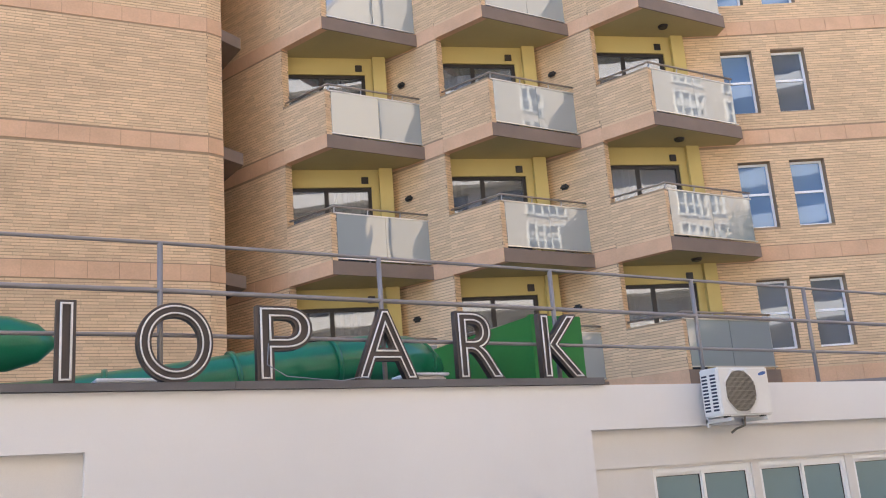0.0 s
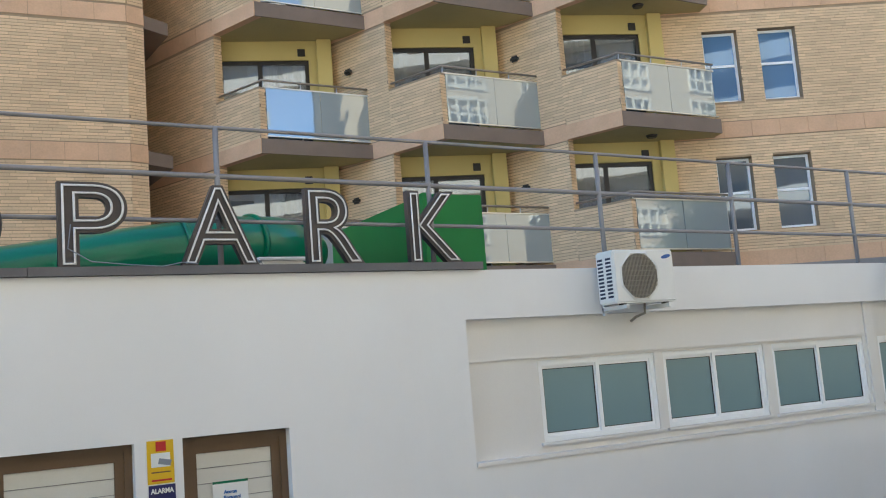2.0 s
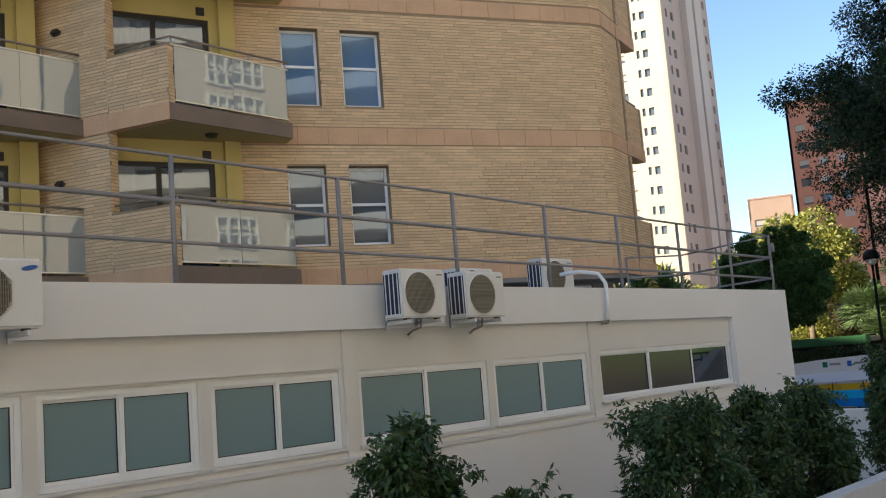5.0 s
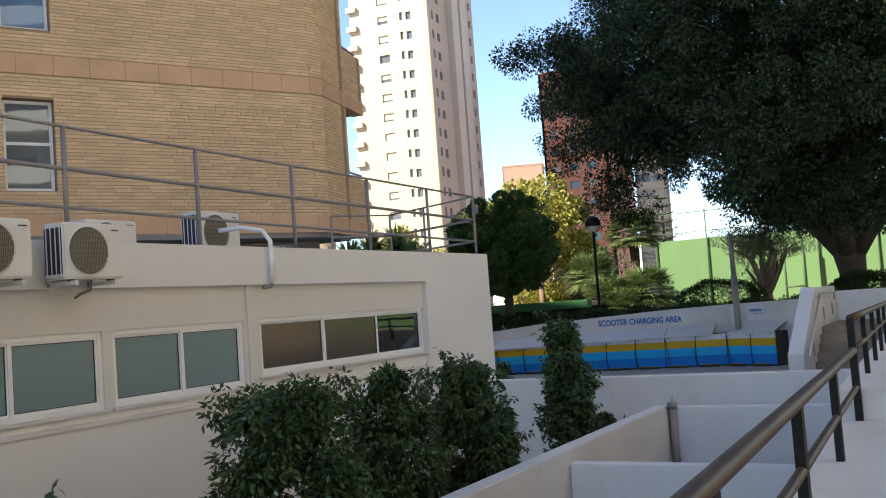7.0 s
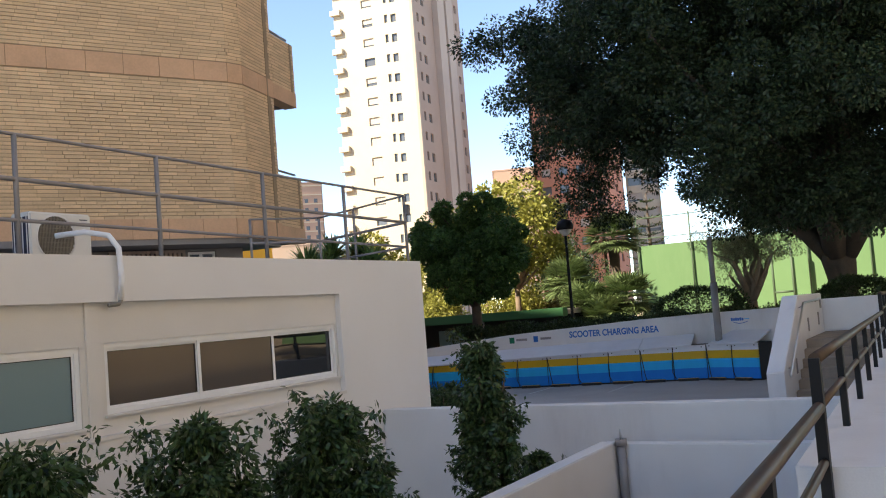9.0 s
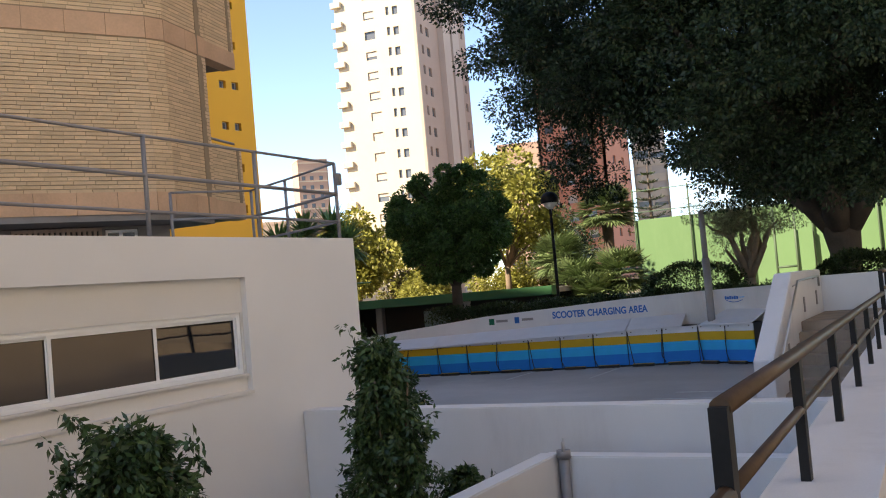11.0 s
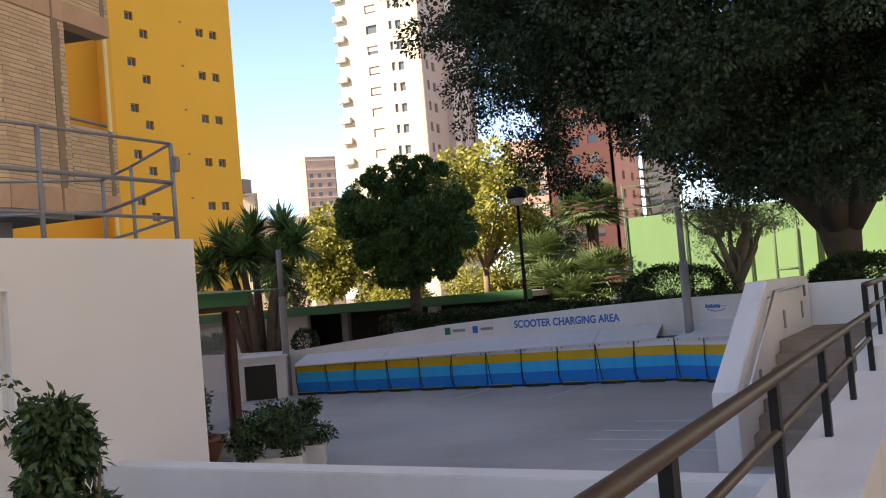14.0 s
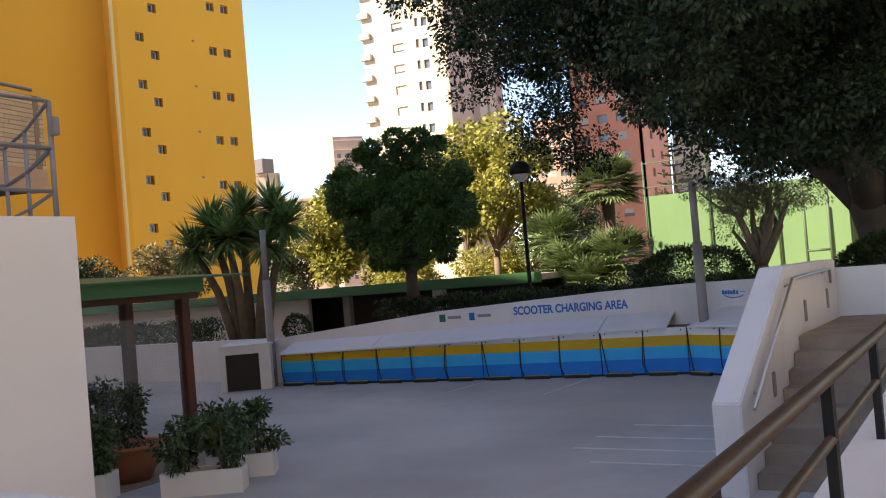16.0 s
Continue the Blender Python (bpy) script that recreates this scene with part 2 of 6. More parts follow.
def tube(bm, pts, radii, seg=8, cap=True):
    """A round tube along a line of points."""
    pts = [Vector(p) for p in pts]
    if not hasattr(radii, "__len__"):
        radii = [radii] * len(pts)
    rings = []
    side = None
    for i, p in enumerate(pts):
        d = (pts[min(i + 1, len(pts) - 1)] - pts[max(i - 1, 0)]).normalized()
        if side is None:
            side = d.cross(Vector((0, 0, 1)) if abs(d.z) < 0.9 else Vector((1, 0, 0))).normalized()
        side = (side - d * side.dot(d)).normalized()
        up = d.cross(side)
        rings.append([bm.verts.new(p + radii[i] * (math.cos(a) * side + math.sin(a) * up)) for a in (2 * math.pi * k / seg for k in range(seg))])
    for a, b in zip(rings, rings[1:]):
        for k in range(seg):
            f = bm.faces.new((a[k], a[(k + 1) % seg], b[(k + 1) % seg], b[k]))
            f.smooth = True
    if cap:
        bm.faces.new(rings[0][::-1])
        bm.faces.new(rings[-1])
    return bm


def part(name, bm, material, parent=None, label="", at=None):
    """One mesh object from a bmesh, under a thing or a part."""
    bmesh.ops.recalc_face_normals(bm, faces=bm.faces[:])
    me = bpy.data.meshes.new(name)
    bm.to_mesh(me)
    bm.free()
    me.materials.append(material)
    ob = new(name, me)
    if at is not None:
        ob.matrix_basis = at
    if parent:
        ob.parent = parent
    if label:
        ob["label"] = label
    return ob


def thing(name, label, category, at=None, group="", kind=""):
    ob = new(name)
    ob.empty_display_size = 0.2
    if at is not None:
        ob.matrix_basis = at
    return tagged(ob, label, category, group, kind)


def along(p0, p1, z=0.0):
    """The pose of a wall that starts at p0 and runs to p1: x along it, y into it."""
    a = math.degrees(math.atan2(p1[1] - p0[1], p1[0] - p0[0]))
    return pose(p0[0], p0[1], z, 0, 0, a), math.hypot(p1[0] - p0[0], p1[1] - p0[1])


def pierced(length, z0, z1, thick, holes, y0=0.0):
    """A wall panel with rectangular openings (x0, x1, z0, z1) that go right through."""
    xs = sorted({0.0, length, *[h[i] for h in holes for i in (0, 1)]})
    zs = sorted({z0, z1, *[h[i] for h in holes for i in (2, 3)]})
    solid = {}
    for i in range(len(xs) - 1):
        for k in range(len(zs) - 1):
            cx, cz = (xs[i] + xs[i + 1]) / 2, (zs[k] + zs[k + 1]) / 2
            solid[i, k] = not any(h[0] < cx < h[1] and h[2] < cz < h[3] for h in holes)
    bm = bmesh.new()
    vert = {}

    def v(i, j, k):
        if (i, j, k) not in vert:
            vert[i, j, k] = bm.verts.new((xs[i], y0 + j * thick, zs[k]))
        return vert[i, j, k]
    for (i, k), s in solid.items():
        if not s:
            continue
        bm.faces.new((v(i, 0, k), v(i + 1, 0, k), v(i + 1, 0, k + 1), v(i, 0, k + 1)))
        bm.faces.new((v(i, 1, k), v(i, 1, k + 1), v(i + 1, 1, k + 1), v(i + 1, 1, k)))
        if not solid.get((i - 1, k)):
            bm.faces.new((v(i, 0, k), v(i, 0, k + 1), v(i, 1, k + 1), v(i, 1, k)))
        if not solid.get((i + 1, k)):
            bm.faces.new((v(i + 1, 0, k), v(i + 1, 1, k), v(i + 1, 1, k + 1), v(i + 1, 0, k + 1)))
        if not solid.get((i, k - 1)):
            bm.faces.new((v(i, 0, k), v(i, 1, k), v(i + 1, 1, k), v(i + 1, 0, k)))
        if not solid.get((i, k + 1)):
            bm.faces.new((v(i, 0, k + 1), v(i + 1, 0, k + 1), v(i + 1, 1, k + 1), v(i, 1, k + 1)))
    return bm


def frame_bars(w, h, d=0.05, bar=0.05, mullions=(), transoms=()):
    """Bars of a window frame over w x h, lower left corner at the origin, front at y = 0."""
    bm = bmesh.new()
    box(bm, 0, w, 0, d, 0, bar)
    box(bm, 0, w, 0, d, h - bar, h)
    box(bm, 0, bar, 0, d, bar, h - bar)
    box(bm, w - bar, w, 0, d, bar, h - bar)
    for x in mullions:
        box(bm, x - bar * 0.6, x + bar * 0.6, 0.004, d - 0.004, bar, h - bar)
    for z in transoms:
        box(bm, bar, w - bar, 0.002, d - 0.006, z - bar * 0.5, z + bar * 0.5)
    return bm


def plate(x0, x1, z0, z1, y=0.0, d=0.008):
    bm = bmesh.new()
    box(bm, x0, x1, y, y + d, z0, z1)
    return bm


# ---- ground ----
bm = bmesh.new()
box(bm, -2500, 2500, -2500, 2500, -1.9, -1.45)
tagged(part("ground", bm, GROUND), "dry earth ground between the buildings", "ground", kind="structure")
bm = bmesh.new()
box(bm, 22.4, 60, 1.9, 40, -1.4, -0.78)
tagged(part("parking_ground", bm, ASPHALT), "worn grey asphalt of the parking court", "ground", kind="structure")
bm = bmesh.new()
box(bm, -20, 22.0, 1.4, 8.5, -1.4, -1.25)
tagged(part("planting_bed", bm, SOIL), "ochre gravel planting bed below the path", "ground", kind="structure")


def rail_y(x):
    return 1.22 + 0.045 * (x - 14.87)


def path_z(x):
    return 0.013 * x


def low_top(x):
    return 0.595 + 0.018 * (14.9 - x)


def mid_top(x):
    return 0.80 - 0.0155 * (x - 14.9)


def high_top(x):
    return 0.86 - 0.012 * (x - 25.5)


def strip(x0, x1, off0, off1, z_lo, z_hi, n=1):
    """A block that follows the line of the handrail; z_hi is a function of x."""
    bm = bmesh.new()
    rows = []
    for i in range(n + 1):
        x = x0 + (x1 - x0) * i / n
        y = rail_y(x)
        rows.append([bm.verts.new((x, y + o, z)) for o, z in ((off0, z_lo), (off1, z_lo), (off1, z_hi(x)), (off0, z_hi(x)))])
    for a, b in zip(rows, rows[1:]):
        for k in range(4):
            bm.faces.new((a[k], a[(k + 1) % 4], b[(k + 1) % 4], b[k]))
    bm.faces.new(rows[0])
    bm.faces.new(rows[-1][::-1])
    return bm


tagged(part("pavement", strip(-30, 60, -7.0, -0.05, -1.4, path_z, 6), PAVE), "grey concrete pavement that rises gently", "pavement", kind="structure")
bm = bmesh.new()
box(bm, -200, 300, -19.5, -4.0, -1.4, -0.45)
tagged(part("road", bm, ASPHALT), "asphalt street beside the pavement", "road", kind="structure")
tagged(part("retaining_wall_start", strip(2, 9.0, -0.11, 0.14, -1.4, low_top), OLDWHITE), "low white rendered retaining wall", "wall", kind="structure")
tagged(part("retaining_wall_low", strip(9.0, 14.93, -0.28, 0.14, -1.4, low_top), OLDWHITE), "low white rendered retaining wall", "wall", kind="structure")
tagged(part("retaining_wall_middle", strip(14.93, 25.58, -0.28, 0.14, -1.4, mid_top), OLDWHITE), "white rendered retaining wall under the handrail", "wall", kind="structure")
tagged(part("retaining_wall_high", strip(25.58, 36.0, -0.28, 0.14, -1.4, high_top), OLDWHITE), "white rendered retaining wall under the handrail", "wall", kind="structure")

# ---- white annexe ----
WY = 8.28
wing = thing("wall_annexe", "white rendered wall of the low annexe", "wall", kind="structure")
holes = [(12 + 6.4, 12 + 21.2, 0.69, 2.05), (-0.001, 12 + 1.3, -0.2, 2.05), (12 + 3.67, 12 + 4.58, -0.85, 1.2), (12 + 1.42, 12 + 3.29, -0.85, 1.19)]
part("outer_leaf", pierced(35.55, -1.45, 2.53, 0.08, holes), WHITE, wing, at=pose(-12, WY, 0))
WINS = [(7.24, 8.75), (8.87, 10.39), (10.53, 12.13), (12.40, 14.56), (14.69, 16.75)]
DARKWIN = (17.06, 21.16)
holes = [(12 + a, 12 + b, 0.80, 1.61) for a, b in WINS] + [(12 + DARKWIN[0], 12 + DARKWIN[1], 0.90, 1.63),
         (12 + 3.67, 12 + 4.58, -0.85, 1.2), (12 + 1.42, 12 + 3.29, -0.85, 1.19)]
part("inner_leaf", pierced(35.55, -1.45, 2.45, 0.22, holes, 0.08), CREAM, wing, at=pose(-12, WY, 0))
m, length = along((23.55, WY + 0.302), (25.0, 11.5))
tagged(part("wall_annexe_end", pierced(length, -1.45, 2.53, 0.3, []), WHITE, at=m), "white rendered end wall of the annexe", "wall", kind="structure")
m, length = along((25.0, 11.51), (25.0, 20.0))
tagged(part("wall_annexe_end", pierced(length, -1.45, 2.2, 0.3, []), WHITE, at=m), "white rendered end wall of the annexe", "wall", kind="structure")
terrace = prism([(-12, WY + 0.301), (23.2, WY + 0.301), (24.6, 11.5), (24.6, 19.9), (-12, 19.9)], 2.2, 2.46)
tagged(part("roof_terrace", terrace, ROOFMAT), "grey felt roof terrace of the annexe", "roof", kind="structure")

# ---- brick apartment building ----
STOREY, BASE = 2.92, 3.37
LEVELS = [BASE + STOREY * i for i in range(6)]
# raised well above the balconies so the building shades path and court
TOP = 33.0
FIN_A = Vector((7.44, 19.99))
STEPV = Vector((3.24, -1.815))
FOUT = Vector((0.354, -0.935))


SKIN_TOP = 16.0
COURSE, BRICK_H, BRICK_L = 0.0655, 0.0535, 0.34


def brick_cells(length, z0, z1, holes, bands, seed):
    """Where each brick of a panel lies: (x0, x1, z0), course by course in running bond, cut at openings."""
    rng = random.Random(seed)
    out = []
    rows = int((z1 - z0) / COURSE)
    for r in range(rows):
        z = z0 + r * COURSE + 0.006
        if bands and any(s - 0.072 < z < s + 0.33 for s in LEVELS):
            continue
        spans = [(0.0, length)]
        for h in holes:
            if h[2] - 0.05 < z < h[3]:
                cut = []
                for p, q in spans:
                    if h[1] <= p or h[0] >= q:
                        cut.append((p, q))
                    else:
                        if h[0] > p:
                            cut.append((p, h[0]))
                        if h[1] < q:
                            cut.append((h[1], q))
                spans = cut
        shift = rng.uniform(0, BRICK_L)
        for p, q in spans:
            x = p - ((p + shift) % BRICK_L)
            while x < q:
                u, v = max(p, x + 0.0025), min(q, x + BRICK_L - 0.0025)
                if v - u > 0.03:
                    out.append((u, v, z))
                x += BRICK_L
    return out


def brick_mesh(name, cells, seed):
    """All bricks of a panel, each a block of its own that stands proud of the mortar by a little more or less."""
    rng = np.random.default_rng(seed)
    c = np.array(cells)
    n = len(c)
    front = -(0.006 + 0.004 * rng.random(n))
    jit = rng.uniform(-0.0012, 0.0012, n)
    v = np.empty((n, 8, 3))
    for k, (ix, front_side, up) in enumerate(((0, 1, 0), (1, 1, 0), (1, 1, 1), (0, 1, 1), (0, 0, 0), (1, 0, 0), (1, 0, 1), (0, 0, 1))):
        v[:, k, 0] = c[:, ix]
        v[:, k, 1] = front if front_side else 0.004
        v[:, k, 2] = c[:, 2] + jit + (BRICK_H if up else 0)
    faces = np.array(((0, 1, 2, 3), (3, 2, 6, 7), (1, 5, 6, 2), (4, 0, 3, 7), (4, 5, 1, 0)))
    idx = (np.arange(n)[:, None, None] * 8 + faces[None]).reshape(-1)
    me = bpy.data.meshes.new(name)
    me.vertices.add(n * 8)
    me.vertices.foreach_set("co", v.reshape(-1).astype(np.float32))
    me.loops.add(len(idx))
    me.loops.foreach_set("vertex_index", idx.astype(np.int32))
    me.polygons.add(n * 5)
    me.polygons.foreach_set("loop_start", np.arange(0, n * 20, 4, dtype=np.int32))
    me.polygons.foreach_set("use_smooth", np.zeros(n * 5, dtype=bool))
    me.update(calc_edges=True)
    me.materials.append(BRICKPIECE)
    return me


def brick_skin(wall, length, z0, z1, holes=(), bands=True, seed=1, singles=None):
    """Lay bricks over a wall panel; those inside singles (x0, x1, z0, z1) become objects of their own."""
    cells = brick_cells(length, z0, z1, holes, bands, seed)
    alone = []
    if singles:
        alone = [q for q in cells if singles[0] < q[0] and q[1] < singles[1] and singles[2] < q[2] < singles[3] and q[1] - q[0] > BRICK_L - 0.01][:300]
        gone = set(alone)
        cells = [q for q in cells if q not in gone]
    if cells:
        ob = new("brickwork", brick_mesh("brickwork", cells, seed))
        ob.parent = wall
        ob["kind"] = "stuff"
    if alone:
        bm = soft_box(0, BRICK_L - 0.005, -0.014, 0.004, 0, BRICK_H, 0.003, 1)
        me = bpy.data.meshes.new("brick")
        bmesh.ops.recalc_face_normals(bm, faces=bm.faces[:])
        bm.to_mesh(me)
        bm.free()
        me.materials.append(BRICKONE)
        rng = random.Random(seed)
        for q in alone:
            ob = new("brick", me)
            ob.parent = wall
            ob.matrix_basis = Matrix.Translation((q[0], rng.uniform(-0.003, 0.003), q[2] + rng.uniform(-0.002, 0.002)))


def brick_wall(name, p0, p1, holes=(), z0=BASE, z1=TOP, thick=0.3, parent=None, bands=True, singles=None):
    m, length = along(p0, p1)
    low = [h for h in holes if h[3] < SKIN_TOP]
    high = [h for h in holes if h[2] > SKIN_TOP]
    ob = part(name, pierced(length, z0, SKIN_TOP, thick, low), MORTAR, parent, at=m)
    part(name, pierced(length, SKIN_TOP, z1, thick, high), BRICK, parent, at=m)
    if bands:
        for s in LEVELS:
            bm = bmesh.new()
            n = max(1, round(length / 0.62))
            for i in range(n):
                box(bm, length * i / n + 0.003, length * (i + 1) / n - 0.003, -0.016, 0.05, s - 0.018, s + 0.338)
            part("band", bm, BAND, ob, "terracotta course")
    start = max(0.0, length - 14.0)
    if start:
        part("far_brickwork", plate(0, start, z0, SKIN_TOP, -0.012, 0.011), BRICK, ob)
        low = low + [(-0.1, start, z0 - 1, SKIN_TOP + 1)]
    brick_skin(ob, length, z0, SKIN_TOP, low, bands, int(length * 100) % 97, singles)
    return ob


bld = thing("apartment_building", "tan brick apartment building with stepped balconies and terracotta courses", "building")


def brick_panel(p0, p1, holes=(), z0=BASE, z1=TOP, thick=0.3, bands=True, singles=None):
    return brick_wall("brick_wall", p0, p1, holes, z0, z1, thick, bld, bands, singles)


brick_panel((-40, 22.9), (5.57, 19.71))
brick_panel((5.57, 19.71), (5.93, 19.82))
brick_panel((5.93, 19.82), (6.25, 23.5))
F0, F1 = Vector((16.40, 16.02)), Vector((23.78, 12.24))
wall_holes = []
for s in LEVELS:
    for a, b in ((1.03, 1.83), (2.31, 3.17)):
        wall_holes.append((a, b, s + 0.80, s + 2.45))
brick_panel(F0, F1, wall_holes, singles=(5.2, 8.6, BASE + 0.3, BASE + 2.5))
CH = Vector((24.12, 12.17))
brick_panel(F1, CH)
E0 = CH + Vector((1.32, 0.32))
brick_panel(CH, E0)
E1 = CH + Vector((2.22, 0.52))
# end loggias behind brick parapets
for s in LEVELS:
    m, length = along(E0, E1 + Vector((0.2, 0.07)))
    ep = part("end_parapet", pierced(length, s, s + 1.35, 0.25, []), MORTAR, bld, at=m)
    brick_skin(ep, length, s + 0.30, s + 1.35, (), False, 5)
    bm = bmesh.new()
    box(bm, -0.004, length + 0.004, -0.018, 0.26, s - 0.01, s + 0.30)
    part("end_slab_edge", bm, BAND, bld, at=m)
    m2, l2 = along(E1 + Vector((0.2, 0.07)), E1 + Vector((-1.0, 3.6)))
    ep = part("end_parapet", pierced(l2, s, s + 1.35, 0.2, []), MORTAR, bld, at=m2)
    brick_skin(ep, l2, s, s + 1.35, (), False, 6)
    slab = prism([tuple(E0), tuple(E1 + Vector((0.15, 0.1))), tuple(E1 + Vector((-1.0, 3.5))), tuple(E0 + Vector((-1.0, 3.2)))], s - 0.004, s + 0.16)
    part("end_slab", slab, FASCIA, bld)
    bm = bmesh.new()
    tube(bm, [(E0.x, E0.y + 0.1, s + 1.46), (E1.x + 0.1, E1.y + 0.15, s + 1.46)], 0.025, 8)
    part("end_rail", bm, METAL, bld)
brick_panel(E0, E0 + Vector((-1.0, 3.2)), bands=False)
for s in LEVELS:
    part("notch_slab", prism([(5.9, 19.95), (6.55, 20.3), (6.4, 22.5), (6.0, 22.5)], s - 0.004, s + 0.28), FASCIA, bld)
# recessed ground storey and body
m, length = along((-40, 24.6), (16.0, 18.3))
part("ground_storey_wall", pierced(length, -1.4, BASE, 0.3, []), GREYCOL, bld, at=m)
m, length = along((16.0, 17.24), (24.6, 12.83))
part("ground_storey_wall", pierced(length, -1.4, BASE - 0.13, 0.3, [(8.57, 9.12, 2.46, 3.2)]), GREYCOL, bld, at=m)
# dark plate behind the bars stands for shade in the block holes
part("lattice_hole_shade", plate(7.09, 8.49, 2.47, 3.22, -0.03, 0.02), DARKFRAMESHADE, bld, "dark sheet for the shaded holes of the pierced block screen", at=m)
for i in range(17):
    part("lattice_bar", plate(7.09 + 0.0844 * i, 7.14 + 0.0844 * i, 2.47, 3.22, -0.09, 0.06), PINKWASH, bld, at=m)
for i in range(5):
    part("lattice_bar", plate(7.09, 8.49, 2.47 + 0.175 * i, 2.515 + 0.175 * i, -0.085, 0.05), PINKWASH, bld, at=m)
f = part("window", frame_bars(0.55, 0.72, 0.06, 0.05, (0.27,)), PVC, bld, at=m @ pose(8.57, 0.05, 2.47))
part("pane", plate(0.05, 0.50, 0.05, 0.67, 0.02), WINGLASS, f)
under = prism([(-40, 22.8), (5.6, 19.7), (7.6, 19.9), (16.4, 15.9), (23.78, 12.28), (24.12, 12.22), (25.5, 12.6), (25.0, 16.2), (20, 30), (-40, 30)], BASE - 0.12, BASE - 0.004)
part("first_floor_slab", under, GREYCOL, bld)
roof = prism([(-40, 22.92), (5.6, 19.75), (7.6, 19.9), (16.4, 16.05), (23.78, 12.28), (25.5, 12.6), (25.0, 16.2), (20, 30), (-40, 30)], TOP, TOP + 0.3)
part("roof", roof, ROOFMAT, bld)
m, length = along((25.2, 16.2), (20, 30))
part("back_wall", pierced(length, -1.4, TOP, 0.3, []), BRICK, bld, at=m)
m, length = along((20, 30), (-40, 30))
part("back_wall", pierced(length, -1.4, TOP, 0.3, []), BRICK, bld, at=m)

# unseen lower block, added only to shade the court's back wall
part("shade_block", prism([(20, 30.01), (22.5, 46), (24, 60), (-10, 60), (-10, 30.01)], -1.4, 27.0), BRICK, bld)


def facade_window(parent, m, w, glass):
    h = 1.65
    f = part("window", frame_bars(w - 0.02, h - 0.02, 0.06, 0.055, (), (h * 0.52,)), PVC, parent, "white framed sash window", at=m @ pose(0.01, 0.16, 0.01))
    part("pane", plate(0.05, w - 0.07, 0.05, h * 0.52 - 0.03, 0.03), glass, f)
    part("pane", plate(0.05, w - 0.07, h * 0.52 + 0.03, h - 0.07, 0.03), glass, f)


mF, lenF = along(F0, F1)
for s in LEVELS:
    for a, w in ((1.03, 0.80), (2.31, 0.86)):
        facade_window(bld, mF @ pose(a, 0, s + 0.80), w, WINGLASS if s == LEVELS[0] or (a > 2 and s == LEVELS[2]) else BLUEGLASS)
# near-black sheet stands for the shade of rooms behind the windows
part("facade_room_shade", plate(0.3, lenF - 0.2, BASE, TOP - 0.1, 0.32, 0.02), DARKFRAMESHADE, bld, at=mF)

